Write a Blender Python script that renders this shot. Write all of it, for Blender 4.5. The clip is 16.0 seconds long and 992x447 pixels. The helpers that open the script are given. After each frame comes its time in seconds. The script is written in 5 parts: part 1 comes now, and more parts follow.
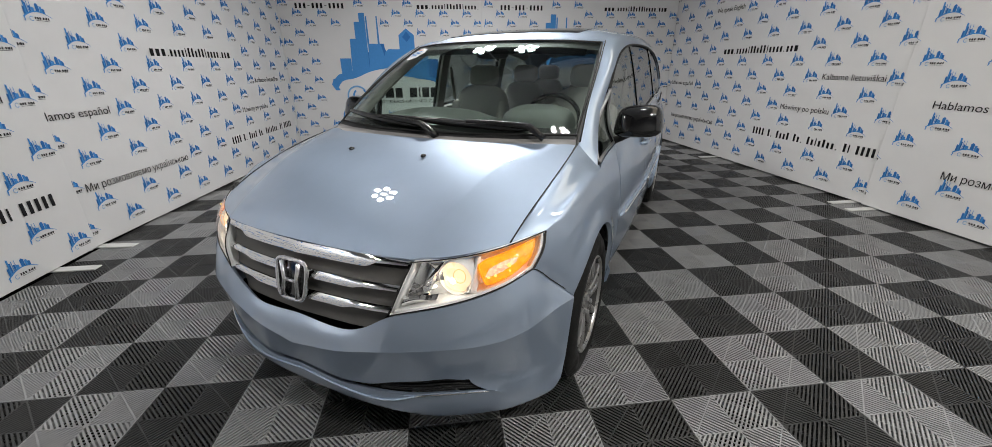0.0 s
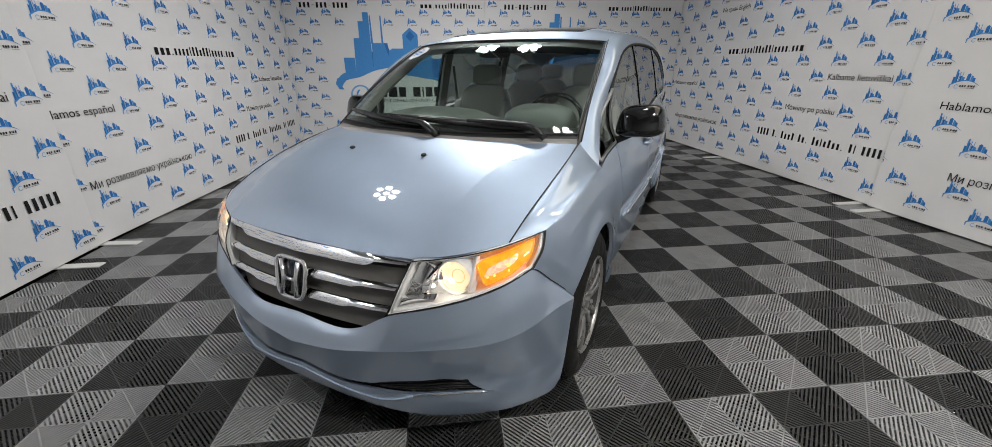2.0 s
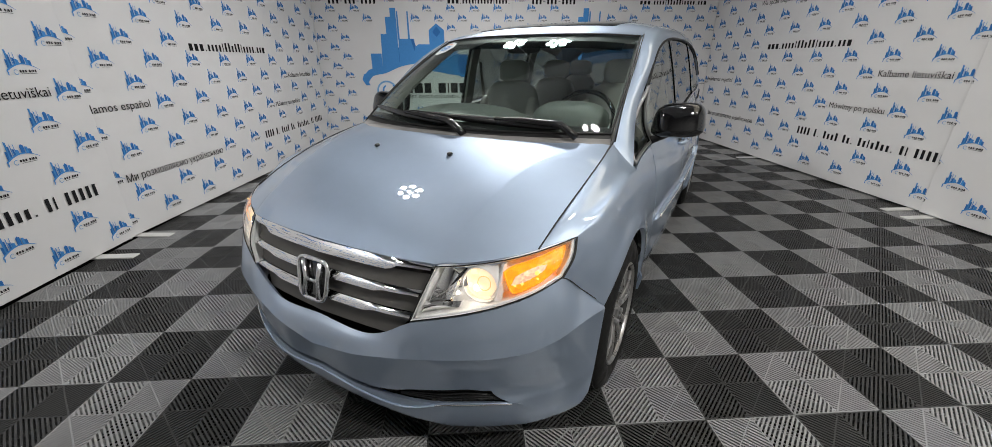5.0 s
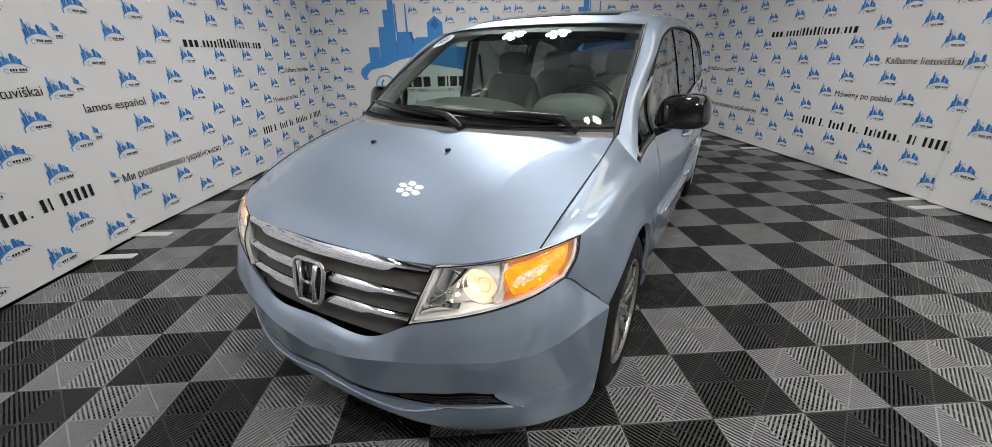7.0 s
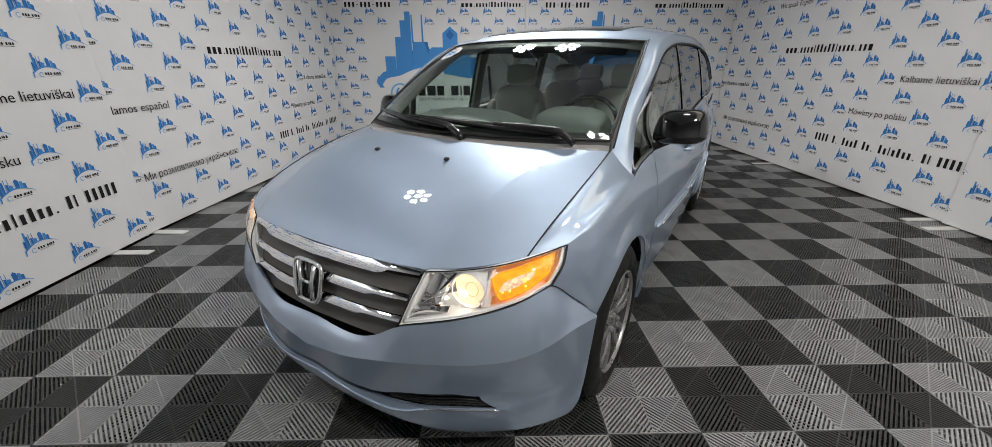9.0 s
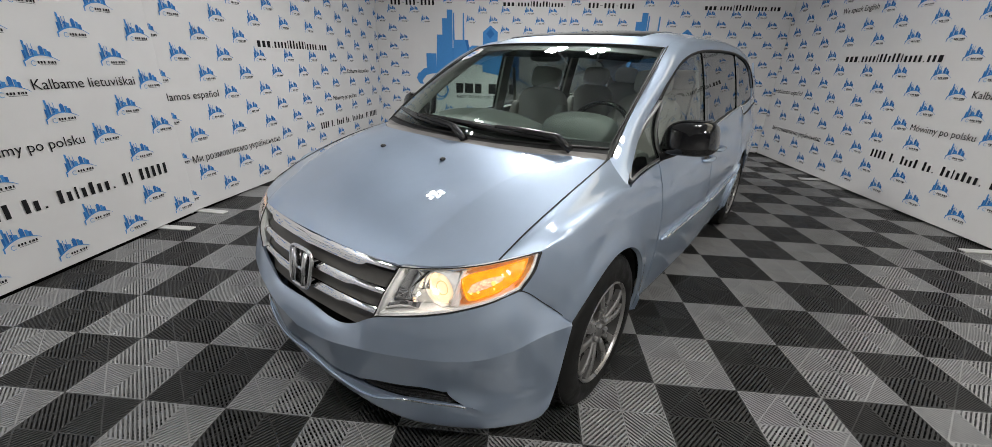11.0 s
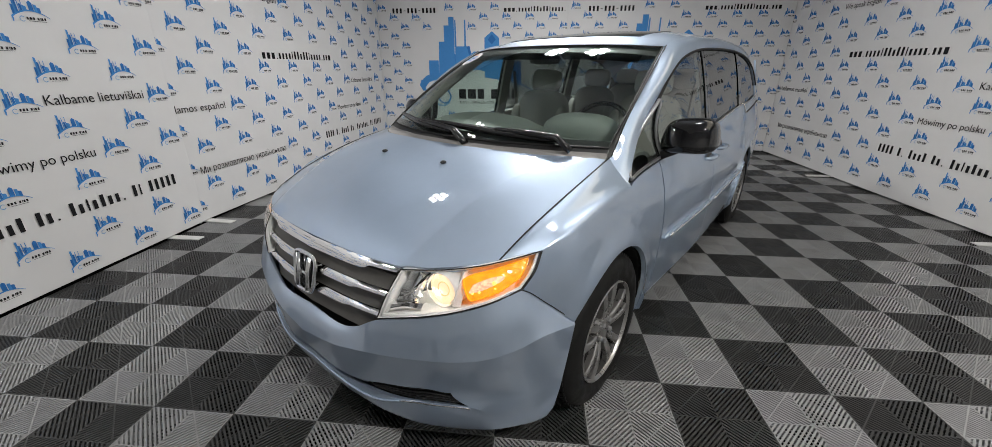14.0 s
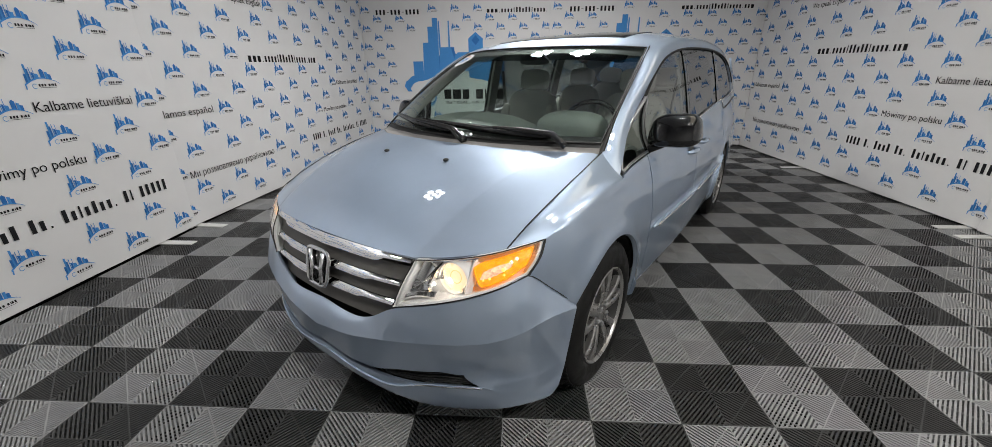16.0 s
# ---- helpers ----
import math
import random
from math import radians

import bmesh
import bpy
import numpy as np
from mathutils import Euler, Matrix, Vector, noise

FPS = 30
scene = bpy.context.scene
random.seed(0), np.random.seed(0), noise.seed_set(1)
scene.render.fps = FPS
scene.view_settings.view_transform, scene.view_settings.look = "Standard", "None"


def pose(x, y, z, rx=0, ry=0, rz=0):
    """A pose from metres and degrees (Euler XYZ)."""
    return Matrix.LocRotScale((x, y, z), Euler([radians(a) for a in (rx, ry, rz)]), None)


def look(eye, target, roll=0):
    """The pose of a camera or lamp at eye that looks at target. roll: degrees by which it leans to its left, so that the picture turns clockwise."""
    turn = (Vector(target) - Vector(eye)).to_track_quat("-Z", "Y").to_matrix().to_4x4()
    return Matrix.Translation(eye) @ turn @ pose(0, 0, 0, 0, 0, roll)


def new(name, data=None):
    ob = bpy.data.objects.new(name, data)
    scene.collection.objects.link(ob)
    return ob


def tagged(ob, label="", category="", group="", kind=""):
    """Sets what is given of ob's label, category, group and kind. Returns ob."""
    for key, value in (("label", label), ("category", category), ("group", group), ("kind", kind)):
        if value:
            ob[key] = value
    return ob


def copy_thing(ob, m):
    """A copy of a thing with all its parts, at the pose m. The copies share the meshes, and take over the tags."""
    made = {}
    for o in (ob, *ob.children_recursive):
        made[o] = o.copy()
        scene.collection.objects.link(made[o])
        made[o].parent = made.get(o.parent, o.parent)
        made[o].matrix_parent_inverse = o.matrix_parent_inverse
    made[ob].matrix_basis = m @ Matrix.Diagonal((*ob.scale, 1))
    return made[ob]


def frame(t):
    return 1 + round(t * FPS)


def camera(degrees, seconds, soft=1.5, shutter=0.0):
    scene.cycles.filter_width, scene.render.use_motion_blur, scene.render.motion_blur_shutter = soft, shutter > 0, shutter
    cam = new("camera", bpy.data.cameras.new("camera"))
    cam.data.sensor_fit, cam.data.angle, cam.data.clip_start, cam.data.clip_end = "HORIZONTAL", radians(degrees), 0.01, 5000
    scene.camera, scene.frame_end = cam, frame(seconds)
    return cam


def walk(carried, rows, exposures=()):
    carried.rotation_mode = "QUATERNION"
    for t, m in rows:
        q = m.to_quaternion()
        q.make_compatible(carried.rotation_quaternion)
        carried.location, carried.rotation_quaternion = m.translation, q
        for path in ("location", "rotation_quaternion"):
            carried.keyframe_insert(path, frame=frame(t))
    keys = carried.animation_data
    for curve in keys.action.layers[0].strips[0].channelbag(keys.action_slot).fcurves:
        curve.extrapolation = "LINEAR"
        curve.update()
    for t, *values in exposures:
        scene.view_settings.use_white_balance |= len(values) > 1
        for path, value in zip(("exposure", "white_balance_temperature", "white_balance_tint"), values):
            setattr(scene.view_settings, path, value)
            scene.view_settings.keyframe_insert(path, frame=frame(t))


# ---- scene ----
import itertools

cam = camera(101.8, 16.0, soft=0.45)
PATH = [
    (0, (-1.383, -1.737, 1.452), (-1.151, 0.112, 0.725), -0.4),
    (0.5, (-1.378, -1.738, 1.45), (-1.159, 0.113, 0.725), -0.4),
    (1, (-1.37, -1.737, 1.452), (-1.156, 0.115, 0.728), -0.7),
    (1.5, (-1.367, -1.734, 1.45), (-1.159, 0.116, 0.72), -0.4),
    (2, (-1.368, -1.733, 1.449), (-1.153, 0.117, 0.721), -0.3),
    (2.5, (-1.368, -1.738, 1.452), (-1.159, 0.111, 0.718), -0.1),
    (3, (-1.373, -1.737, 1.453), (-1.17, 0.115, 0.724), 0.2),
    (3.5, (-1.386, -1.738, 1.449), (-1.231, 0.118, 0.722), 0.2),
    (4, (-1.389, -1.713, 1.448), (-1.258, 0.147, 0.725), 0.4),
    (6.5, (-1.372, -1.606, 1.448), (-1.295, 0.233, 0.667), -1.5),
    (7, (-1.374, -1.603, 1.447), (-1.276, 0.238, 0.673), -1.1),
    (7.5, (-1.375, -1.601, 1.446), (-1.28, 0.242, 0.677), -0.9),
    (8, (-1.363, -1.612, 1.453), (-1.265, 0.23, 0.682), -0.0),
    (8.5, (-1.333, -1.631, 1.459), (-1.292, 0.218, 0.699), -0.2),
    (9, (-1.301, -1.653, 1.463), (-1.264, 0.207, 0.728), -0.1),
    (9.5, (-1.25, -1.706, 1.478), (-1.272, 0.161, 0.763), 0.2),
    (9.7, (-1.232, -1.721, 1.481), (-1.269, 0.137, 0.743), 0.7),
    (11.8, (-1.024, -1.637, 1.494), (-1.221, 0.208, 0.748), 1.3),
    (12, (-1.019, -1.643, 1.479), (-1.214, 0.207, 0.746), 1.2),
    (12.5, (-1.016, -1.646, 1.479), (-1.206, 0.204, 0.743), 0.7),
    (13, (-1.021, -1.655, 1.476), (-1.204, 0.199, 0.748), 0.8),
    (13.5, (-1.035, -1.657, 1.48), (-1.221, 0.197, 0.752), 0.2),
    (14, (-1.061, -1.676, 1.48), (-1.252, 0.179, 0.757), 0.0),
    (14.5, (-1.098, -1.699, 1.479), (-1.234, 0.161, 0.757), -0.0),
    (15, (-1.12, -1.734, 1.482), (-1.244, 0.128, 0.762), -0.7),
    (15.5, (-1.133, -1.769, 1.485), (-1.252, 0.086, 0.746), -0.7),
    (16, (-1.133, -1.789, 1.489), (-1.246, 0.072, 0.764), -0.7),
]
walk(cam, [(t, look(eye, target, roll)) for t, eye, target, roll in PATH])

# ---- world and light ----
world = bpy.data.worlds.new("world")
scene.world = world
world.use_nodes = True
world.node_tree.nodes["Background"].inputs["Color"].default_value = (0.9, 0.95, 1.0, 1)
world.node_tree.nodes["Background"].inputs["Strength"].default_value = 0.02
scene.view_settings.exposure = 0.0
LAMP_POWER = 600.0

# ---- materials ----
def srgb(r, g, b):
    f = lambda c: c / 12.92 if c <= 0.04045 else ((c + 0.055) / 1.055) ** 2.4
    return (f(r / 255), f(g / 255), f(b / 255), 1)


def mat(name, color, rough=0.5, metal=0.0, vary=0.0, scale=8.0, bump=0.0, bump_scale=200.0, coat=0.0, coat_rough=0.03,
        per_object=0.0, rough_vary=0.0, spec=0.5, bump_dist=0.001):
    m = bpy.data.materials.new(name)
    m.use_nodes = True
    nt = m.node_tree
    b = nt.nodes["Principled BSDF"]
    color = tuple(color) if len(color) == 4 else (*color, 1)
    b.inputs["Base Color"].default_value = color
    b.inputs["Roughness"].default_value = rough
    b.inputs["Metallic"].default_value = metal
    b.inputs["Coat Weight"].default_value = coat
    b.inputs["Coat Roughness"].default_value = coat_rough
    b.inputs["Specular IOR Level"].default_value = spec
    tc = nt.nodes.new("ShaderNodeTexCoord")
    if vary or rough_vary:
        n1 = nt.nodes.new("ShaderNodeTexNoise")
        n1.inputs["Scale"].default_value = scale
        n1.inputs["Detail"].default_value = 6
        n1.inputs["Roughness"].default_value = 0.65
        nt.links.new(tc.outputs["Object"], n1.inputs["Vector"])
    if vary:
        ramp = nt.nodes.new("ShaderNodeMapRange")
        ramp.inputs["From Min"].default_value, ramp.inputs["From Max"].default_value = 0.3, 0.7
        ramp.inputs["To Min"].default_value, ramp.inputs["To Max"].default_value = 1 - vary, 1 + vary
        nt.links.new(n1.outputs["Fac"], ramp.inputs["Value"])
        fac = ramp.outputs["Result"]
        if per_object:
            oi = nt.nodes.new("ShaderNodeObjectInfo")
            r2 = nt.nodes.new("ShaderNodeMapRange")
            r2.inputs["To Min"].default_value, r2.inputs["To Max"].default_value = 1 - per_object, 1 + per_object
            nt.links.new(oi.outputs["Random"], r2.inputs["Value"])
            mu = nt.nodes.new("ShaderNodeMath")
            mu.operation = "MULTIPLY"
            nt.links.new(fac, mu.inputs[0])
            nt.links.new(r2.outputs["Result"], mu.inputs[1])
            fac = mu.outputs[0]
        sc = nt.nodes.new("ShaderNodeVectorMath")
        sc.operation = "SCALE"
        sc.inputs[0].default_value = color[:3]
        nt.links.new(fac, sc.inputs["Scale"])
        nt.links.new(sc.outputs["Vector"], b.inputs["Base Color"])
    if rough_vary:
        rr = nt.nodes.new("ShaderNodeMapRange")
        rr.inputs["From Min"].default_value, rr.inputs["From Max"].default_value = 0.3, 0.7
        rr.inputs["To Min"].default_value, rr.inputs["To Max"].default_value = max(rough - rough_vary, 0), min(rough + rough_vary, 1)
        nt.links.new(n1.outputs["Fac"], rr.inputs["Value"])
        nt.links.new(rr.outputs["Result"], b.inputs["Roughness"])
    if bump:
        n2 = nt.nodes.new("ShaderNodeTexNoise")
        n2.inputs["Scale"].default_value = bump_scale
        n2.inputs["Detail"].default_value = 3
        nt.links.new(tc.outputs["Object"], n2.inputs["Vector"])
        bp = nt.nodes.new("ShaderNodeBump")
        bp.inputs["Strength"].default_value = bump
        bp.inputs["Distance"].default_value = bump_dist
        nt.links.new(n2.outputs["Fac"], bp.inputs["Height"])
        nt.links.new(bp.outputs["Normal"], b.inputs["Normal"])
    return m


def glow(name, color, strength):
    m = bpy.data.materials.new(name)
    m.use_nodes = True
    b = m.node_tree.nodes["Principled BSDF"]
    b.inputs["Base Color"].default_value = (*color, 1)
    b.inputs["Emission Color"].default_value = (*color, 1)
    b.inputs["Emission Strength"].default_value = strength
    return m


def glass(name, tint, clear=0.9, rough=0.0, mirror=0.06):
    """Thin pane: tinted see-through with a sharp reflection that grows at grazing angles."""
    m = bpy.data.materials.new(name)
    m.use_nodes = True
    nt = m.node_tree
    nt.nodes.remove(nt.nodes["Principled BSDF"])
    out = nt.nodes["Material Output"]
    tr, gl, mx, lw = (nt.nodes.new("ShaderNode" + k) for k in ("BsdfTransparent", "BsdfGlossy", "MixShader", "LayerWeight"))
    tr.inputs["Color"].default_value = (tint[0] * clear, tint[1] * clear, tint[2] * clear, 1)
    gl.inputs["Roughness"].default_value = rough
    lw.inputs["Blend"].default_value = 0.5
    pw, ma = nt.nodes.new("ShaderNodeMath"), nt.nodes.new("ShaderNodeMath")
    pw.operation, ma.operation = "POWER", "MULTIPLY_ADD"
    pw.inputs[1].default_value = 4.0
    ma.inputs[1].default_value, ma.inputs[2].default_value = 0.98 - mirror, mirror
    nt.links.new(lw.outputs["Facing"], pw.inputs[0])
    nt.links.new(pw.outputs[0], ma.inputs[0])
    nt.links.new(ma.outputs[0], mx.inputs["Fac"])
    nt.links.new(tr.outputs["BSDF"], mx.inputs[1])
    nt.links.new(gl.outputs["BSDF"], mx.inputs[2])
    nt.links.new(mx.outputs["Shader"], out.inputs["Surface"])
    return m


M_FABRIC = mat("banner_fabric", (0.735, 0.728, 0.725), 0.75, vary=0.03, scale=1.2, bump=0.25, bump_scale=3.0, bump_dist=0.02, spec=0.2)
M_INK_BLUE = mat("ink_blue", srgb(74, 141, 206), 0.7, vary=0.06, scale=30, spec=0.2)
M_INK_DEEP = mat("ink_deep_blue", srgb(50, 113, 182), 0.7, vary=0.06, scale=30, spec=0.2)
M_INK_PALE = mat("ink_pale_blue", srgb(120, 170, 215), 0.7, vary=0.05, scale=30, spec=0.2)
M_INK_BLACK = mat("ink_black", (0.012, 0.012, 0.014), 0.7, vary=0.1, scale=40, spec=0.2)
M_TILE_LIGHT = mat("tile_light_grey", (0.315, 0.316, 0.318), 0.42, vary=0.14, scale=7, per_object=0.07, bump=0.3, bump_scale=300, rough_vary=0.12)
M_TILE_DARK = mat("tile_dark_grey", (0.043, 0.043, 0.043), 0.38, spec=0.45, vary=0.25, scale=7, per_object=0.12, bump=0.3, bump_scale=300, rough_vary=0.12)
# near-black for concrete: the shade between the tile ribs is in this colour
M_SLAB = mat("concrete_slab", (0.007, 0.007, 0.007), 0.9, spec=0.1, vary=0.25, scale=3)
# unseen south wall: grey set for how much light it throws on the bumper
M_BOUNCE = mat("grey_bounce_wall", (0.45, 0.45, 0.44), 0.8, vary=0.12, scale=2)
M_WALL = mat("wall_paint", (0.82, 0.82, 0.81), 0.8, vary=0.05, scale=2)
M_CEIL = mat("ceiling_paint", (0.83, 0.83, 0.825), 0.85, vary=0.06, scale=1.5)
M_DECK = mat("roof_deck", (0.13, 0.13, 0.135), 0.8, vary=0.15, scale=1.2)
M_FOOT = mat("foot_white_steel", (0.7, 0.7, 0.68), 0.4, vary=0.05, scale=10)
M_LED = glow("led_lens", (1.0, 0.984, 0.955), LAMP_POWER)
M_FILL_FRONT = glow("fill_lens_front", (1.0, 0.984, 0.955), LAMP_POWER * 1.3)
M_FILL_LEFT = glow("fill_lens_left", (1.0, 0.984, 0.955), LAMP_POWER * 0.29)
M_LED_DIM = glow("led_lens_dim", (1.0, 0.984, 0.955), LAMP_POWER * 0.13)
M_TUBE = glow("sheen_diffuser", (1.0, 0.92, 0.76), 1.2)
M_HOUSING = mat("lamp_housing", (0.6, 0.6, 0.62), 0.4, vary=0.05, scale=10)


# ---- car materials ----
def paint_mat(name, base):
    """Metallic paint: flakes under clear lacquer."""
    m = mat(name, base, 0.55, metal=0.97, vary=0.03, scale=4, coat=1.0, coat_rough=0.008)
    m.node_tree.nodes["Principled BSDF"].inputs["Coat IOR"].default_value = 2.15
    nt = m.node_tree
    b = nt.nodes["Principled BSDF"]
    tc = nt.nodes.new("ShaderNodeTexCoord")
    fl = nt.nodes.new("ShaderNodeTexVoronoi")
    fl.inputs["Scale"].default_value = 900
    nt.links.new(tc.outputs["Object"], fl.inputs["Vector"])
    bp = nt.nodes.new("ShaderNodeBump")
    bp.inputs["Strength"].default_value = 0.06
    bp.inputs["Distance"].default_value = 0.0005
    nt.links.new(fl.outputs["Distance"], bp.inputs["Height"])
    nt.links.new(bp.outputs["Normal"], b.inputs["Normal"])
    return m


M_PAINT = paint_mat("blue_metallic_paint", (0.494, 0.594, 0.738))
M_CHROME = mat("chrome", (0.92, 0.92, 0.93), 0.045, metal=1.0, vary=0.03, scale=12)
M_BADGE = mat("badge_chrome", (0.92, 0.92, 0.93), 0.20, metal=1.0, vary=0.03, scale=12)
M_SATIN = mat("satin_silver", (0.55, 0.55, 0.56), 0.28, metal=0.9, vary=0.06, scale=15)
M_ALLOY = mat("alloy_wheel", (0.40, 0.39, 0.38), 0.30, metal=0.85, vary=0.08, scale=20, rough_vary=0.08)
# darker copy of the alloy: shade inside the rim is put into it
M_BARREL = mat("rim_inside_shaded", (0.05, 0.049, 0.048), 0.5, metal=0.3, vary=0.25, scale=25)
M_GRILLE = mat("grille_grey", (0.125, 0.119, 0.110), 0.48, metal=0.25, vary=0.06, scale=20)
M_BLACKGLOSS = mat("black_gloss", (0.006, 0.006, 0.007), 0.06, coat=0.6)
M_BLACK = mat("black_plastic", (0.012, 0.012, 0.013), 0.5, vary=0.15, scale=30, bump=0.2, bump_scale=500)
M_SEAL = mat("rubber_seal", (0.008, 0.008, 0.008), 0.6, vary=0.1, scale=20)
M_TYRE = mat("tyre_rubber", (0.013, 0.0128, 0.0125), 0.5, spec=0.16, vary=0.3, scale=18, bump=0.25, bump_scale=160, rough_vary=0.15)
M_DARK = mat("dark_cavity", (0.004, 0.004, 0.004), 0.9)
M_GLASS = glass("windscreen_glass", (0.77, 0.90, 0.845), 0.94)
M_GLASS_SIDE = glass("side_glass", (0.84, 0.92, 0.88), 0.95, mirror=0.09)
M_GLASS_DARK = glass("privacy_glass", (0.26, 0.275, 0.28), 0.8, mirror=0.16)
M_BAND = glass("shade_band_glass", (0.25, 0.28, 0.28), 0.8, mirror=0.02)
M_LENS = glass("lamp_lens", (0.98, 0.98, 0.98), 0.98)
M_TRIM = mat("interior_grey", (0.23, 0.235, 0.225), 0.7, vary=0.05, scale=10, bump=0.25, bump_scale=350)
M_LEATHER = mat("grey_leather", (0.42, 0.41, 0.38), 0.45, vary=0.07, scale=9, bump=0.35, bump_scale=180)
M_LINER = mat("headliner_cloth", (0.36, 0.35, 0.33), 0.9, vary=0.05, scale=20)
M_COWL = mat("weathered_plastic", (0.26, 0.25, 0.243), 0.75, vary=0.1, scale=14, bump=0.2, bump_scale=400)
M_DASH = mat("dashboard_grey", (0.21, 0.225, 0.21), 0.55, vary=0.05, scale=12, bump=0.3, bump_scale=400)
M_CARPET = mat("dark_carpet", (0.03, 0.03, 0.032), 0.95, vary=0.2, scale=60)
M_REFLECT = mat("lamp_reflector", (0.94, 0.93, 0.91), 0.2, metal=0.35, vary=0.05, scale=30)
M_BEZEL = mat("lamp_bezel", (0.90, 0.90, 0.89), 0.25, metal=0.0, vary=0.05, scale=30)
M_BEAM = glow("headlamp_bulb", (1.0, 0.75, 0.48), 0.72)
# the beam's light on this ring is put in as a weak glow
M_RING = glow("lamplit_ring", (1.0, 0.60, 0.30), 0.35)
M_AMBER = glow("amber_lens", (1.0, 0.345, 0.014), 0.55)
M_FILAMENT = glow("filament", (1.0, 0.88, 0.68), 20.0)
# extra light added inside the headlamp to brighten its inner chamber
M_CHAMBER_FILL = glow("chamber_fill", (1.0, 0.92, 0.8), 60.0)
# glow for the painted glints in the amber corner
M_AMBER_HOT = glow("amber_glint", (1.0, 0.62, 0.12), 1.6)
# bulb light falling on the facets is put in as their own glow
M_FACET = glow("lamplit_facets", (1.0, 0.66, 0.42), 0.4)
# brake darkened for the shade behind the spokes
M_BRAKE = mat("brake_dark", (0.05, 0.05, 0.05), 0.5, metal=0.6, vary=0.3, scale=30)
M_AMBER.node_tree.nodes["Principled BSDF"].inputs["Roughness"].default_value = 0.15
M_RED = mat("red_lens", (0.35, 0.01, 0.01), 0.12, coat=0.5)
M_AMBER_INK = mat("orange_ink", (0.7, 0.25, 0.05), 0.6)
M_PAPER = mat("sticker_white", (0.75, 0.76, 0.78), 0.5)
M_BLACKSATIN = mat("black_satin", (0.010, 0.010, 0.011), 0.25, vary=0.1, scale=25)


def faceted(m, scale, strength, dist=0.004, glow_range=None):
    """Cut-glass facets; glow_range varies the light that comes through them."""
    nt = m.node_tree
    b = nt.nodes["Principled BSDF"]
    tc, vo, bp = (nt.nodes.new("ShaderNode" + k) for k in ("TexCoord", "TexVoronoi", "Bump"))
    vo.inputs["Scale"].default_value = scale
    nt.links.new(tc.outputs["Object"], vo.inputs["Vector"])
    bp.inputs["Strength"].default_value, bp.inputs["Distance"].default_value = strength, dist
    nt.links.new(vo.outputs["Distance"], bp.inputs["Height"])
    nt.links.new(bp.outputs["Normal"], b.inputs["Normal"])
    if glow_range:
        sep, mr = nt.nodes.new("ShaderNodeSeparateColor"), nt.nodes.new("ShaderNodeMapRange")
        nt.links.new(vo.outputs["Color"], sep.inputs[0])
        nt.links.new(sep.outputs[0], mr.inputs["Value"])
        mr.inputs["To Min"].default_value, mr.inputs["To Max"].default_value = glow_range
        nt.links.new(mr.outputs["Result"], b.inputs["Emission Strength"])


faceted(M_AMBER, 75, 0.25, glow_range=(0.45, 1.0))
faceted(M_REFLECT, 28, 0.8)
faceted(M_FACET, 110, 0.7, glow_range=(0.12, 0.75))
faceted(M_BEAM, 22, 0.15, glow_range=(0.7, 1.25))

# ---- mesh helpers ----
def mesh_of(name, bm, mats, smooth=False, angle=None):
    me = bpy.data.meshes.new(name)
    bm.to_mesh(me)
    bm.free()
    for m in mats if isinstance(mats, (list, tuple)) else [mats]:
        me.materials.append(m)
    if smooth:
        me.shade_smooth()
        if angle is not None:
            me.set_sharp_from_angle(angle=radians(angle))
    return me


def part(name, bm, material, parent, label="", smooth=False, angle=None):
    """One mesh object under a thing or under a part."""
    ob = new(name, mesh_of(name, bm, material, smooth, angle))
    ob.parent = parent
    if label:
        ob["label"] = label
    return ob


def shared(name, me, parent, m=None, label=""):
    ob = new(name, me)
    ob.parent = parent
    if m is not None:
        ob.matrix_basis = m
    if label:
        ob["label"] = label
    return ob


def thing(name, m, label, category, group="", kind=""):
    ob = new(name)
    ob.empty_display_size = 0.05
    ob.matrix_basis = m
    return tagged(ob, label, category, group, kind)


def box(bm, x0, y0, z0, x1, y1, z1, bevel=0.0, mi=0):
    r = bmesh.ops.create_cube(bm, size=1.0)
    vs = r["verts"]
    bmesh.ops.scale(bm, vec=(x1 - x0, y1 - y0, z1 - z0), verts=vs)
    bmesh.ops.translate(bm, vec=((x0 + x1) / 2, (y0 + y1) / 2, (z0 + z1) / 2), verts=vs)
    faces = {f for v in vs for f in v.link_faces}
    for f in faces:
        f.material_index = mi
    if bevel:
        edges = list({e for v in vs for e in v.link_edges})
        bmesh.ops.bevel(bm, geom=edges, offset=bevel, segments=2, affect="EDGES", profile=0.5)


def poly(bm, pts, z=0.0, mi=0):
    """A flat outline in the local x, y plane."""
    f = bm.faces.new([bm.verts.new((p[0], p[1], z)) for p in pts])
    f.material_index = mi
    f.normal_update()
    if f.normal.z < 0:
        f.normal_flip()
    return f


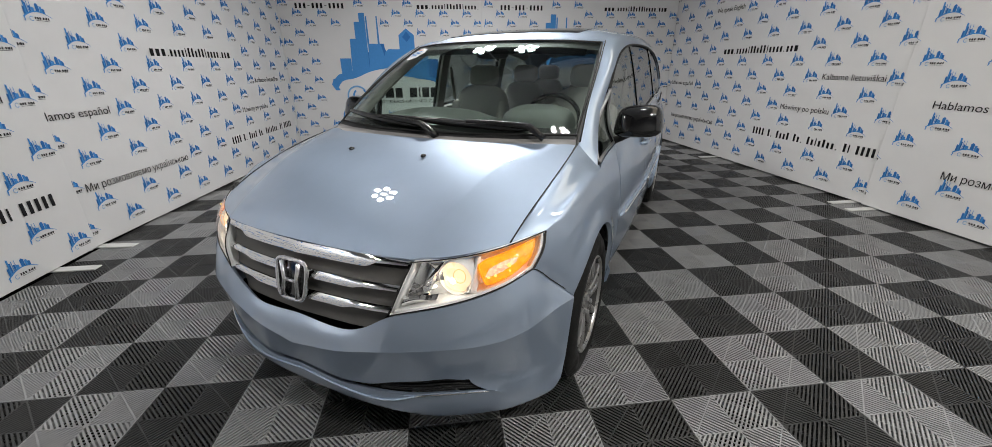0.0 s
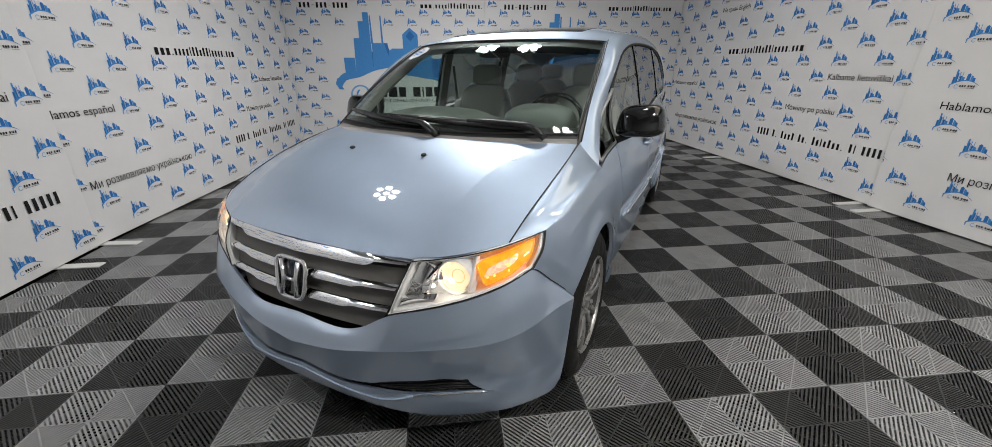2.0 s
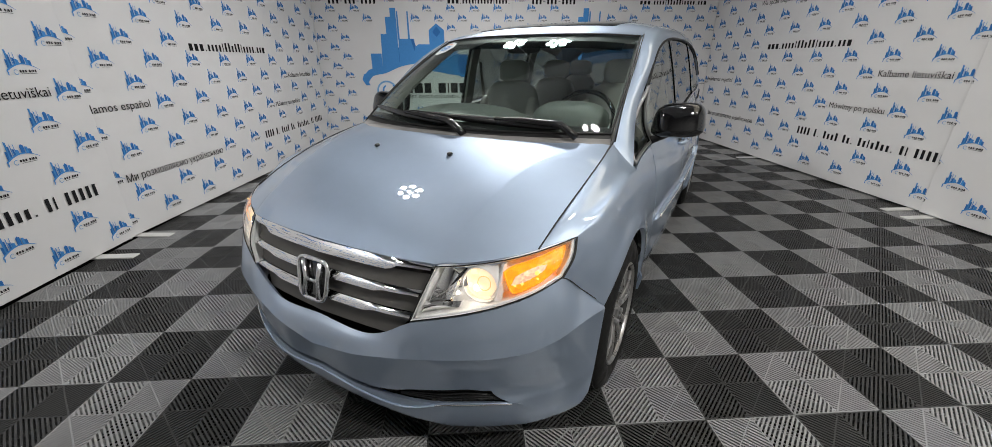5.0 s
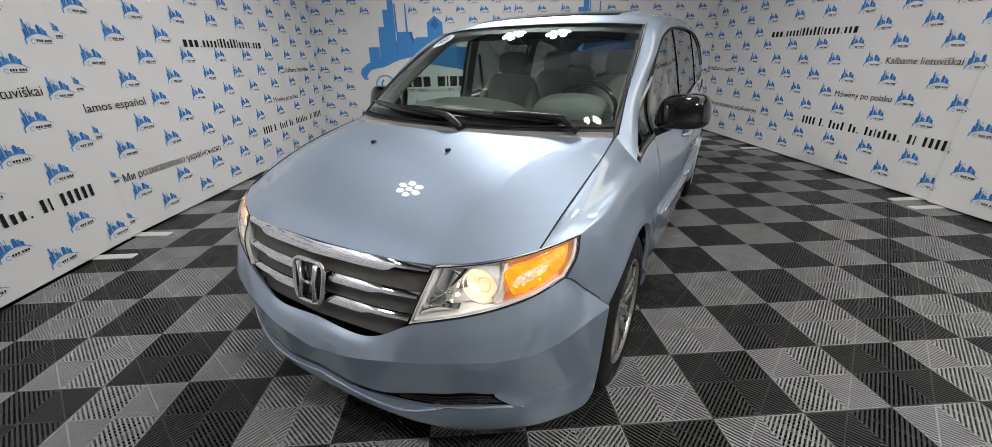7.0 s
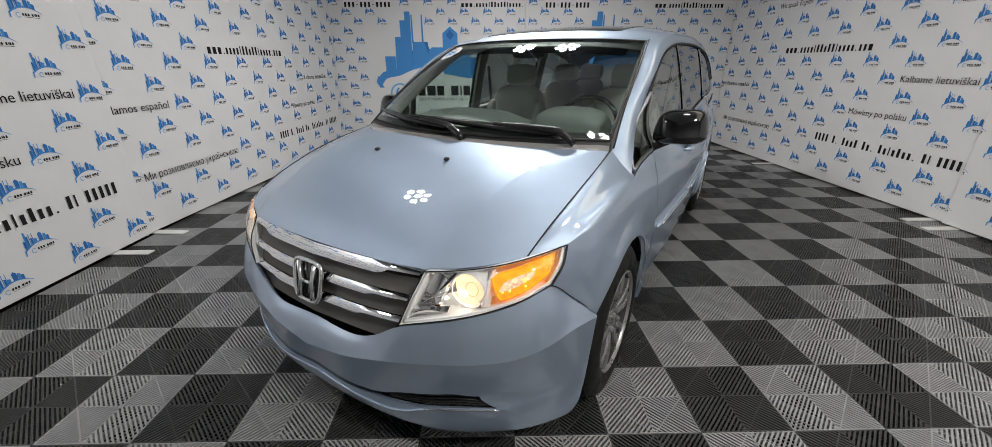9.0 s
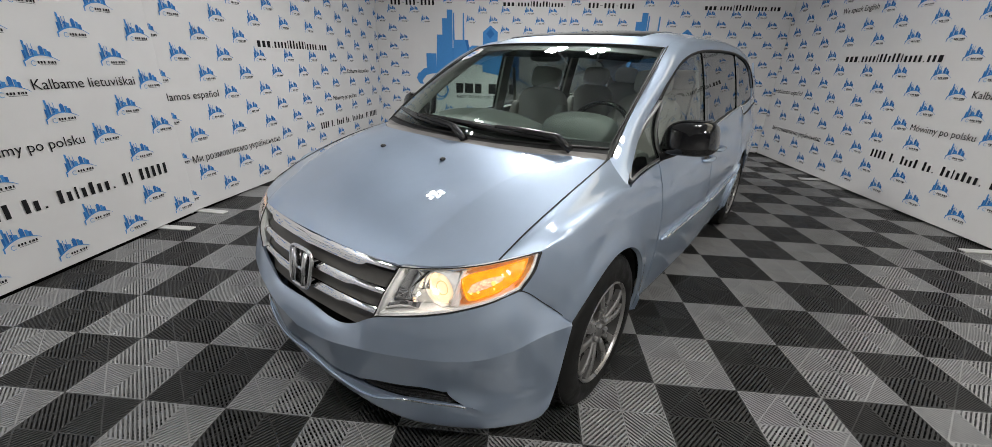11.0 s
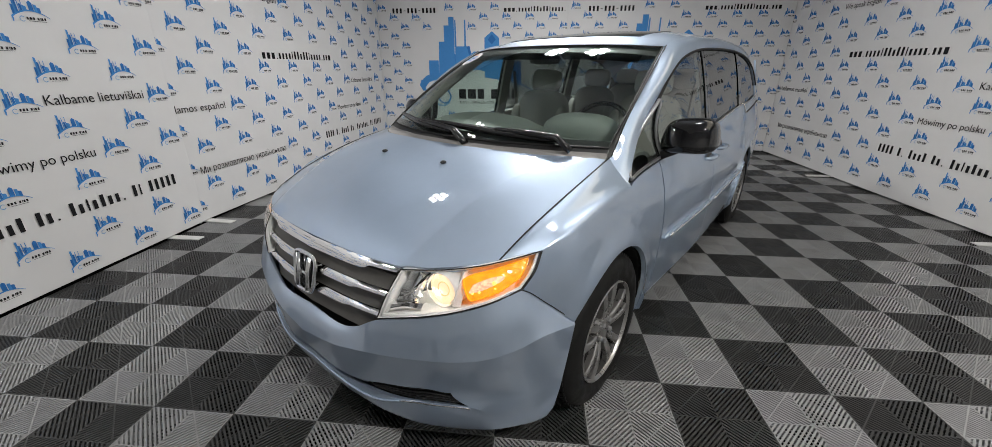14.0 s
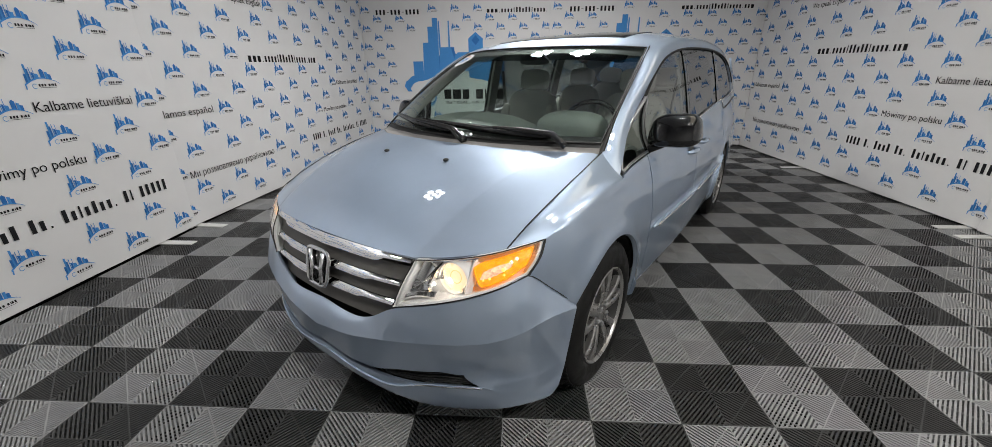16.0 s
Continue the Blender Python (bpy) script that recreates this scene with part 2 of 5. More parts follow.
def tube(bm, pts, radius, n=8, closed=False, mi=0, flat=1.0):
    """A round rod along points; radius may be a list."""
    pts = [Vector(p) for p in pts]
    m = len(pts)
    rad = radius if isinstance(radius, (list, tuple)) else [radius] * m
    rings, up = [], None
    for i, p in enumerate(pts):
        a = pts[(i - 1) % m] if closed or i else p
        b = pts[(i + 1) % m] if closed or i < m - 1 else p
        d = (b - a).normalized()
        if up is None:
            up = Vector((0, 0, 1)) if abs(d.z) < 0.9 else Vector((1, 0, 0))
        s = d.cross(up).normalized()
        up = s.cross(d).normalized()
        rings.append([bm.verts.new(p + (s * math.cos(2 * math.pi * k / n) + up * math.sin(2 * math.pi * k / n) * flat) * rad[i]) for k in range(n)])
    for i in range(m if closed else m - 1):
        r0, r1 = rings[i], rings[(i + 1) % m]
        for k in range(n):
            f = bm.faces.new((r0[k], r0[(k + 1) % n], r1[(k + 1) % n], r1[k]))
            f.material_index = mi
    if not closed:
        for f in (bm.faces.new(rings[0][::-1]), bm.faces.new(rings[-1])):
            f.material_index = mi


def spin(bm, profile, n=48, axis="x", mi=0, closed=False):
    """Turn an outline of (along, radius) about an axis."""
    rings = []
    for a, r in profile:
        ring = []
        for k in range(n):
            c, s = math.cos(2 * math.pi * k / n), math.sin(2 * math.pi * k / n)
            ring.append(bm.verts.new((a, r * c, r * s) if axis == "x" else (r * c, r * s, a)))
        rings.append(ring)
    pairs = list(zip(rings, rings[1:])) + ([(rings[-1], rings[0])] if closed else [])
    for r0, r1 in pairs:
        for k in range(n):
            f = bm.faces.new((r0[k], r0[(k + 1) % n], r1[(k + 1) % n], r1[k]))
            f.material_index = mi
    return rings


def spline(pts, n, closed=False):
    """n points at even steps along a smooth curve through pts."""
    P = [Vector(p) for p in pts]
    if len(P) == 2:
        return [P[0].lerp(P[1], i / (n - 1)) for i in range(n)]
    ext = [P[0] * 2 - P[1]] + P + [P[-1] * 2 - P[-2]]
    dense = []
    for i in range(1, len(ext) - 2):
        p0, p1, p2, p3 = ext[i - 1:i + 3]
        for k in range(24):
            t = k / 24
            dense.append(0.5 * ((2 * p1) + (p2 - p0) * t + (2 * p0 - 5 * p1 + 4 * p2 - p3) * t * t + (3 * p1 - p0 - 3 * p2 + p3) * t ** 3))
    dense.append(P[-1])
    d = [0.0]
    for a, b in zip(dense, dense[1:]):
        d.append(d[-1] + (b - a).length)
    out, j = [], 0
    for i in range(n):
        s = d[-1] * i / (n - 1)
        while j < len(d) - 2 and d[j + 1] < s:
            j += 1
        u = (s - d[j]) / max(d[j + 1] - d[j], 1e-9)
        out.append(dense[j].lerp(dense[j + 1], min(u, 1)))
    return out


def grid_faces(bm, rows, mi=0, flip=False):
    vs = [[bm.verts.new(p) for p in r] for r in rows]
    for a, b in zip(vs, vs[1:]):
        for k in range(len(a) - 1):
            q = (a[k], a[k + 1], b[k + 1], b[k])
            if len({tuple(v.co) for v in q}) < 3:
                continue
            f = bm.faces.new(q[::-1] if flip else q)
            f.material_index = mi
    return vs


def mirror_rows(rows):
    return [[Vector((-p.x, p.y, p.z)) for p in r] for r in rows]

# ---- setting ----
X_RIGHT, Y_BACK = 3.14, 6.35
LOW_X, LOW_Y = -3.3, 2.2


def structure(name, bm, material, label, category):
    return tagged(new(name, mesh_of(name, bm, material)), label, category, kind="structure")


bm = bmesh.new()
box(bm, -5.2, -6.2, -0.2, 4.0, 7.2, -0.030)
floor = structure("floor", bm, M_SLAB, "concrete slab under grey interlocking garage tiles, near-black to put shade in the slots", "floor")
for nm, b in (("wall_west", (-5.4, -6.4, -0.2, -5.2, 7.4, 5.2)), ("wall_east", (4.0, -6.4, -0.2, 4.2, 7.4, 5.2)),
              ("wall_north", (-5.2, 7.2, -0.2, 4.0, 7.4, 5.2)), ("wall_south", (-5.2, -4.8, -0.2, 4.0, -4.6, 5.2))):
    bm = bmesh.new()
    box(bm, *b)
    structure(nm, bm, M_BOUNCE if nm == "wall_south" else M_WALL, "unseen grey wall added to close the bay and bounce light to the front" if nm == "wall_south" else "plain pale painted wall behind the printed banners", "wall")
bm = bmesh.new()
box(bm, -5.4, -6.4, 5.2, 4.2, 7.4, 5.4)
structure("ceiling_1", bm, M_DECK, "dark unpainted roof deck high over the photo bay", "ceiling")
bm = bmesh.new()
box(bm, LOW_X, -4.6, 3.8, 4.0, LOW_Y, 3.9)
structure("ceiling_2", bm, M_CEIL, "lower pale painted ceiling over the front of the bay", "ceiling")


# ---- ceiling lamps: clusters of round LED heads, three of them added as fill ----
def ceiling_lamp(x, y, z=3.35, heads=6, turn=0.0, led=M_LED):
    stem = 0.45 if x > LOW_X and y < LOW_Y else 1.85
    lamp = thing("ceiling_lamp", pose(x, y, z, 0, 0, turn), "unseen white LED ceiling lamp with a ring of round heads", "lamp", "ceiling lamps")
    bm = bmesh.new()
    spin(bm, [(0.0, 0.001), (0.0, 0.055), (0.05, 0.06), (0.07, 0.045), (0.12, 0.02), (stem, 0.018), (stem, 0.001)], 20, "z")
    part("hub", bm, M_HOUSING, lamp, smooth=True, angle=40)
    for k in range(heads + 1):
        a = 2 * math.pi * k / heads
        r = 0.135 if k < heads else 0.0
        bm = bmesh.new()
        spin(bm, [(-0.012, 0.001), (-0.012, 0.044 if k < heads else 0.03)], 20, "z", 0)
        part("led_head", bm, led, lamp).location = (r * math.cos(a), r * math.sin(a), -0.01)
        if k < heads:
            bm = bmesh.new()
            spin(bm, [(-0.02, 0.045), (-0.02, 0.052), (0.02, 0.052), (0.03, 0.02), (0.03, 0.001)], 20, "z")
            tube(bm, [(0, 0, 0.03), (-0.11 * math.cos(a), -0.11 * math.sin(a), 0.03)], 0.012, 6)
            part("head_shell", bm, M_HOUSING, lamp, smooth=True, angle=40).location = (r * math.cos(a), r * math.sin(a), 0)
    return lamp


ceiling_lamp(-1.18, 3.36)
ceiling_lamp(-0.60, 2.86, turn=-10)
# three added fill lamps brighten the bumper, left wall and right floor
ceiling_lamp(0.45, -2.45, turn=7.6, led=M_FILL_FRONT)
ceiling_lamp(-3.85, -0.75, led=M_FILL_LEFT)
ceiling_lamp(1.70, -2.30, turn=40, led=M_LED_DIM)
ceiling_lamp(-2.80, 1.55, led=M_LED_DIM)
ceiling_lamp(-0.24, 0.16, turn=15, led=M_LED_DIM)


# unseen warm fittings, widened to lay a broad sheen on the fender
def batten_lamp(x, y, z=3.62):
    lamp = thing("batten_lamp", pose(x, y, z), "unseen warm ceiling fitting, its diffuser widened to lay a band of light on the fender", "lamp", "fluorescent fittings")
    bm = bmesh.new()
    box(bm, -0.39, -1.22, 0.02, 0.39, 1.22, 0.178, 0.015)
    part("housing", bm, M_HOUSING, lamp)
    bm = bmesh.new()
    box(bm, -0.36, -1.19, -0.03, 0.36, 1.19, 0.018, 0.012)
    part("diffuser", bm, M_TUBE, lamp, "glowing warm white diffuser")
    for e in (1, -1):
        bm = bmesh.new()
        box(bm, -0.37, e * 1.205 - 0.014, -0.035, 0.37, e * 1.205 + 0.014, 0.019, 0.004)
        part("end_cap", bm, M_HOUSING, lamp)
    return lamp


# outer row placed by long glints on the mirror, inner row added for streaks
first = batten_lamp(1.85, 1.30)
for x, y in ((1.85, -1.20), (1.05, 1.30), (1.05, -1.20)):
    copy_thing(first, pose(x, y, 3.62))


# ---- printed banners ----
def wall_frame(x0, y0, x1, y1):
    """Local x runs along the banner as one faces it, y is up, z comes out into the room."""
    u = Vector((x1 - x0, y1 - y0, 0)).normalized()
    n = u.cross(Vector((0, 0, 1)))
    return Matrix(((u.x, 0, n.x, x0), (u.y, 0, n.y, y0), (0, 1, 0, 0), (0, 0, 0, 1)))


def skyline_logo():
    """Small print: a city skyline on a car-roof arc, with a ring and word blocks under it; one wide by 0.66 high."""
    bm = bmesh.new()
    arc = lambda x: 0.13 + 0.20 * math.sin(math.pi * min(max((x + 0.02) / 1.04, 0), 1)) ** 0.8
    for x0, x1, top, mi in ((0.06, 0.13, 0.42, 1), (0.12, 0.18, 0.68, 0), (0.17, 0.22, 0.55, 1), (0.25, 0.27, 0.60, 0), (0.28, 0.34, 0.46, 1),
                            (0.345, 0.362, 0.60, 0), (0.36, 0.45, 0.42, 0), (0.51, 0.63, 0.52, 1), (0.65, 0.73, 0.47, 0), (0.73, 0.81, 0.40, 1)):
        xm = (x0 + x1) / 2
        base0, base1 = arc(x0) - 0.01, arc(x1) - 0.01
        tip = [(x1, top), (xm, top + 0.05), (x0, top)] if mi == 1 and x0 > 0.5 and x0 < 0.6 else [(x1, top), (x0, top + 0.02)]
        poly(bm, [(x0, base0), (x1, base1)] + tip, 0.0, mi)
    xs = [i / 14 for i in range(15)]
    for a, b in zip(xs, xs[1:]):
        ta, tb = 0.055 * (1 - 0.75 * a), 0.055 * (1 - 0.75 * b)
        poly(bm, [(a, arc(a) - ta), (b, arc(b) - tb), (b, arc(b)), (a, arc(a))], 0.0008, 0)
    poly(bm, [(0, 0.02), (0.03, 0.0), (0.05, 0.10), (0.02, 0.16)], 0.0004, 0)
    ring = [(0.26 + math.cos(t) * 0.075, 0.09 + math.sin(t) * 0.075, 0.26 + math.cos(t) * 0.055, 0.09 + math.sin(t) * 0.055) for t in [0.7 + 4.9 * i / 10 for i in range(11)]]
    for a, b in zip(ring, ring[1:]):
        poly(bm, [(a[0], a[1]), (b[0], b[1]), (b[2], b[3]), (a[2], a[3])], 0.0, 3)
    x = 0.37
    for w in (0.078, 0.084, 0.078, 0.0, 0.078, 0.032, 0.072, 0.074):
        if w:
            poly(bm, [(x, 0.078), (x + w * 0.62, 0.078), (x + w * 0.62, 0.148), (x, 0.148)], 0.0, 2)
        x += w or 0.04
    poly(bm, [(0.40, 0.040), (0.88, 0.040), (0.88, 0.050), (0.40, 0.050)], 0.0, 2)
    for v in bm.verts:
        v.co.x -= 0.5
        v.co.y -= 0.33
    return mesh_of("skyline_print", bm, [M_INK_BLUE, M_INK_DEEP, M_INK_BLACK, M_INK_PALE])


LOGO = skyline_logo()
LOGO_W = 0.219


def words(text, width, height, parent, u, v):
    """Readable words in the built-in font, base line from (u, v), stretched to the width."""
    cu = bpy.data.curves.new("words", "FONT")
    # the font's own Cyrillic en is a solid block: a small capital h has its shape
    cu.body, cu.size, cu.resolution_u, cu.small_caps_scale = text.replace("н", "h"), 1.0, 3, 0.79
    for k, c in enumerate(text):
        if c == "ї":
            cu.body_format[k].kerning = 12
        elif c == "н":
            cu.body_format[k].use_small_caps = True
    tmp = new("words_tmp", cu)
    bpy.context.view_layer.update()
    me = bpy.data.meshes.new_from_object(tmp.evaluated_get(bpy.context.evaluated_depsgraph_get()))
    bpy.data.objects.remove(tmp)
    xs = [p.co.x for p in me.vertices]
    k = width / (max(xs) - min(xs))
    x0 = min(xs)
    for p in me.vertices:
        p.co.x, p.co.y = (p.co.x - x0) * k, p.co.y * height / 0.72
    me.materials.clear()
    me.materials.append(M_INK_BLACK)
    return shared("printed_words", me, parent, pose(u, v, 0.005), "black printed line of words")


def blocks(pattern, width, height, parent, u, v):
    """A row of plain bars: x low, t tall, m wide, i thin, p point, - dash, space."""
    bm = bmesh.new()
    size = {"x": (0.34, 0.70), "t": (0.34, 0.96), "m": (0.55, 0.70), "i": (0.16, 0.92), "p": (0.16, 0.14), "-": (0.36, 0.52), " ": (0.25, 0)}
    total = sum(size[c][0] + 0.34 for c in pattern)
    k, x = width / total, 0.0
    for c in pattern:
        w, h = size[c]
        if h:
            y0 = 0.42 if c == "-" else 0.0
            poly(bm, [(x * k, y0 * height), ((x + w) * k, y0 * height), ((x + w) * k, h * height), (x * k, h * height)])
        x += w + 0.34
    return shared("printed_bars", mesh_of("printed_bars", bm, M_INK_BLACK), parent, pose(u, v, 0.005), "black printed bars in place of writing")


def banner(name, m, u0, u1, label, logos, feet=(), height=3.15, logo_w=LOGO_W):
    b = thing(name, m, label, "banner", "printed banners round the car")
    bm = bmesh.new()
    box(bm, u0, 0.02, -0.03, u1, height, 0.0, 0.006)
    part("fabric", bm, M_FABRIC, b, "white stretched fabric")
    bm = bmesh.new()
    tube(bm, [(u0 + 0.02, 0.0, -0.045), (u0 + 0.02, height - 0.02, -0.045), (u1 - 0.02, height - 0.02, -0.045), (u1 - 0.02, 0.0, -0.045)], 0.015, 8)
    part("frame", bm, M_FOOT, b, "white tube frame", smooth=True)
    for u in feet:
        bm = bmesh.new()
        box(bm, u - 0.04, 0.0, -0.25, u + 0.04, 0.012, 0.28, 0.004)
        tube(bm, [(u, 0.0, -0.045), (u, 0.06, -0.045)], 0.018, 8)
        part("foot", bm, M_FOOT, b, "flat white steel foot")
    for u, v in logos:
        if u0 + logo_w * 0.5 < u < u1 - logo_w * 0.5:
            shared("printed_logo", LOGO, b, pose(u, v, 0.003) @ Matrix.Diagonal((logo_w, logo_w * 1.06, 1, 1)))
        elif u0 - logo_w * 0.3 < u < u1 + logo_w * 0.3:
            # cut off at the banner's edge
            me = LOGO.copy()
            bm = bmesh.new()
            bm.from_mesh(me)
            for lim, sgn in (((u0 + 0.004 - u) / logo_w, -1), ((u1 - 0.004 - u) / logo_w, 1)):
                bmesh.ops.bisect_plane(bm, geom=bm.verts[:] + bm.edges[:] + bm.faces[:], plane_co=(lim, 0, 0), plane_no=(sgn, 0, 0), clear_outer=True)
            bm.to_mesh(me)
            bm.free()
            if len(me.polygons):
                shared("printed_logo", me, b, pose(u, v, 0.003) @ Matrix.Diagonal((logo_w, logo_w * 1.06, 1, 1)), "city skyline print cut off at the edge")
    return b


def lattice(odd0, even0, step, rows, skip, z0=0.2, dz=0.186, kmin=-8, kmax=12):
    """Staggered prints; skip holds (row, from, to) stretches that carry writing."""
    out = []
    for r in range(rows):
        base = even0 if r % 2 else odd0
        for k in range(kmin, kmax):
            u = base + step * k
            if not any(r == s[0] and s[1] < u < s[2] for s in skip):
                out.append((u, z0 + dz * r))
    return out


def side_writing(b, at, s=1.0, dz=0.0):
    """The lines that every side banner carries; at: u of each start."""
    for key, text, w, v in (("es", "Hablamos español", 0.757, 1.09), ("uk", "Ми розмовляємо українською", 1.30, 0.49),
                            ("lt", "Kalbame lietuviškai", 0.75, 1.26), ("pl", "Mówimy po polsku", 0.73, 0.875), ("en", "We speak English", 0.65, 2.21)):
        if key in at:
            words(text, w * s, 0.070, b, at[key], v + dz)
    if "web" in at:
        blocks("mmmpxxxxittxttixxxxpxxm", 1.47 * s, 0.10, b, at["web"], 1.587 + dz)
    if "street" in at:
        blocks("tttt tp txxt txp txixtxxp ti ttttt", 1.89 * s, 0.098, b, at["street"], 0.495 + dz)


# right-hand side: u = 6.40 - y
skipR = [(8, 1.55, 3.2), (6, 3.5, 4.35), (5, 0.1, 0.95), (4, 3.0, 3.8), (2, 0.3, 1.68), (2, 2.6, 4.6), (11, 1.25, 2.0)]
far = banner("banner_wall", wall_frame(X_RIGHT, 6.40, X_RIGHT, -3), 0.0, 4.47, "white fabric banner printed with blue skyline logos and black words",
             lattice(6.40 - 6.07 - 0.512, 6.40 - 6.33 - 0.512, 0.512, 17, skipR, kmin=0), feet=(1.9, 4.36))
side_writing(far, dict(es=0.16, uk=0.36, lt=3.55, pl=3.03, en=1.29, web=1.645, street=2.63), dz=0.018)
near = banner("banner_wall", wall_frame(X_RIGHT - 0.03, 1.92, X_RIGHT - 0.03, -3), 0.0, 4.5, "white fabric banner standing beside the car, printed with skyline logos",
              lattice(0.45 - 0.512, 0.215 - 0.512, 0.512, 17, [(s[0], s[1] + 0.05, s[2] + 0.1) for s in skipR], kmin=0), feet=(0.12, 4.3))
side_writing(near, dict(es=0.34, uk=0.61, lt=3.67, pl=3.15, en=1.41, web=1.75, street=2.73), dz=-0.028)

# left-hand side: u = y + 2.7 on the near one
skipL = [(6, 3.45, 4.25), (4, 2.9, 3.75), (2, 2.4, 4.42), (8, 1.6, 3.1), (5, 0.1, 0.95), (2, 0.3, 1.6)]
near_l = banner("banner_wall", wall_frame(-4.40, -2.70, -4.40, 2), 0.0, 4.545, "white fabric banner on white feet, printed with blue skyline logos",
                lattice(3.915, 3.652, 0.5, 17, skipL, z0=0.155), feet=(0.2, 4.15))
side_writing(near_l, dict(es=0.2, uk=0.4, lt=3.54, pl=3.03, en=1.3, web=1.6, street=2.52), 0.975, -0.024)
skipF = [(8, 1.2, 3.0), (5, 0.0, 0.7), (2, 0.2, 1.5), (6, 3.35, 4.15), (4, 2.8, 3.62), (2, 2.35, 4.5), (11, 1.1, 1.8)]
far_l = banner("banner_wall", wall_frame(-4.42, 1.75, -4.08, 6.35), -0.6, 4.595, "white fabric banner overlapping its neighbour, printed with logos and black words",
               lattice(0.608, 0.345, 0.53, 17, skipF, z0=0.19, kmin=-2), feet=(0.15, 4.3))
side_writing(far_l, dict(es=-0.07, uk=0.2, lt=3.37, pl=2.86, en=1.15, web=1.39, street=2.44), 1.0, -0.012)

# the end wall: two banners with the large emblem
def end_logos(A, B, x0, x1, skip, phone, web):
    out = []
    for r in range(16):
        base, z = (A, 0.16 + 0.155 * r) if r % 2 == 0 else (B, 0.16 + 0.155 * r)
        for k in range(-3, 14):
            x = base + 0.415 * k
            if skip[0] < x < skip[1] and 0.70 < z < 2.10 and not (x > skip[2] and z > 1.95):
                continue
            if skip[0] + 0.37 < x < skip[0] + 0.98 and 1.9 < z < 2.42:
                continue
            if 2.42 < z < 2.52 and (phone[0] < x < phone[1] or web[0] < x < web[1]):
                continue
            out.append((x, z))
    return out


def big_emblem(b, dx):
    """Large blue skyline over an arc, with a ring and word blocks."""
    bm = bmesh.new()
    layer = itertools.count()
    P = lambda pts, mi=0, z=0.0: poly(bm, [(x + dx, y) for x, y in pts], z + 0.00012 * next(layer), mi)
    P([(-3.16, 1.30), (-2.97, 1.36), (-2.97, 1.60), (-3.16, 1.60)])
    P([(-2.97, 1.36), (-2.66, 1.42), (-2.66, 2.33), (-2.76, 2.33), (-2.76, 2.19), (-2.85, 2.19), (-2.85, 1.92), (-2.95, 1.92)])
    P([(-2.66, 1.42), (-2.40, 1.46), (-2.40, 1.70), (-2.66, 1.70)], 1)
    P([(-2.655, 1.44), (-2.33, 1.44), (-2.37, 1.84), (-2.645, 1.84)])
    for a in (-2.655, -2.475):
        P([(a, 1.83), (a + 0.034, 1.83), (a + 0.028, 2.28), (a + 0.006, 2.28)])
    P([(-2.43, 1.84), (-2.385, 1.84), (-2.25, 1.44), (-2.32, 1.44)], 1)
    P([(-2.40, 1.44), (-2.10, 1.44), (-2.10, 1.75), (-2.30, 1.75), (-2.36, 1.70)], 0, 0.0003)
    P([(-2.10, 1.30), (-1.83, 1.26), (-1.83, 1.98), (-1.965, 2.09), (-2.10, 1.98)])
    P([(-2.04, 1.95), (-1.965, 1.87), (-1.89, 1.95), (-1.965, 2.04)], 1, 0.0006)
    P([(-1.83, 1.25), (-1.60, 1.22), (-1.60, 1.74), (-1.83, 1.74)])
    P([(-1.60, 1.22), (-1.42, 1.16), (-1.42, 1.58), (-1.60, 1.58)], 1)
    top = spline([(-3.33, 1.20, 0), (-3.22, 1.33, 0), (-2.95, 1.38, 0), (-2.6, 1.46, 0), (-2.2, 1.48, 0), (-1.8, 1.36, 0), (-1.4, 1.20, 0), (-1.15, 1.06, 0)], 28)
    low = spline([(-3.27, 1.08, 0), (-3.16, 1.22, 0), (-2.92, 1.27, 0), (-2.6, 1.39, 0), (-2.2, 1.43, 0), (-1.8, 1.31, 0), (-1.4, 1.16, 0), (-1.15, 1.05, 0)], 28)
    for i in range(27):
        P([(low[i].x, low[i].y), (low[i + 1].x, low[i + 1].y), (top[i + 1].x, top[i + 1].y), (top[i].x, top[i].y)], 0, 0.001)
    P([(-3.36, 1.16), (-3.30, 1.06), (-3.22, 1.06), (-3.26, 1.12), (-3.22, 1.24), (-3.32, 1.26)], 0, 0.0013)
    for r0, r1, t0, t1, cx, mi in ((0.155, 0.185, 0.6, 5.7, -2.93, 2), (0.105, 0.135, 2.2, 7.3, -2.88, 0)):
        ts = [t0 + (t1 - t0) * i / 24 for i in range(25)]
        for a, c in zip(ts, ts[1:]):
            P([(cx + r * math.cos(t), 0.955 + r * math.sin(t)) for t, r in ((a, r0), (c, r0), (c, r1), (a, r1))], mi, 0.0004)
    part("emblem_print", bm, [M_INK_BLUE, M_INK_DEEP, M_INK_PALE], b, "large blue city skyline over an arc").location.z = 0.0045
    bm = bmesh.new()
    x = -2.60 + dx
    for w, c in ((0.17, 1), (0.19, 1), (0.16, 1), (0.10, 0), (0.17, 1), (0.06, 1), (0.16, 1), (0.17, 1)):
        if c:
            poly(bm, [(x, 0.915), (x + w - 0.035, 0.915), (x + w - 0.035, 1.09), (x, 1.09)])
        x += w
    part("emblem_bars", bm, M_INK_BLACK, b, "bold black bars in place of a name").location.z = 0.004
    words("BEST DEALS ON USED CARS", 1.16, 0.052, b, -2.58 + dx, 0.825)


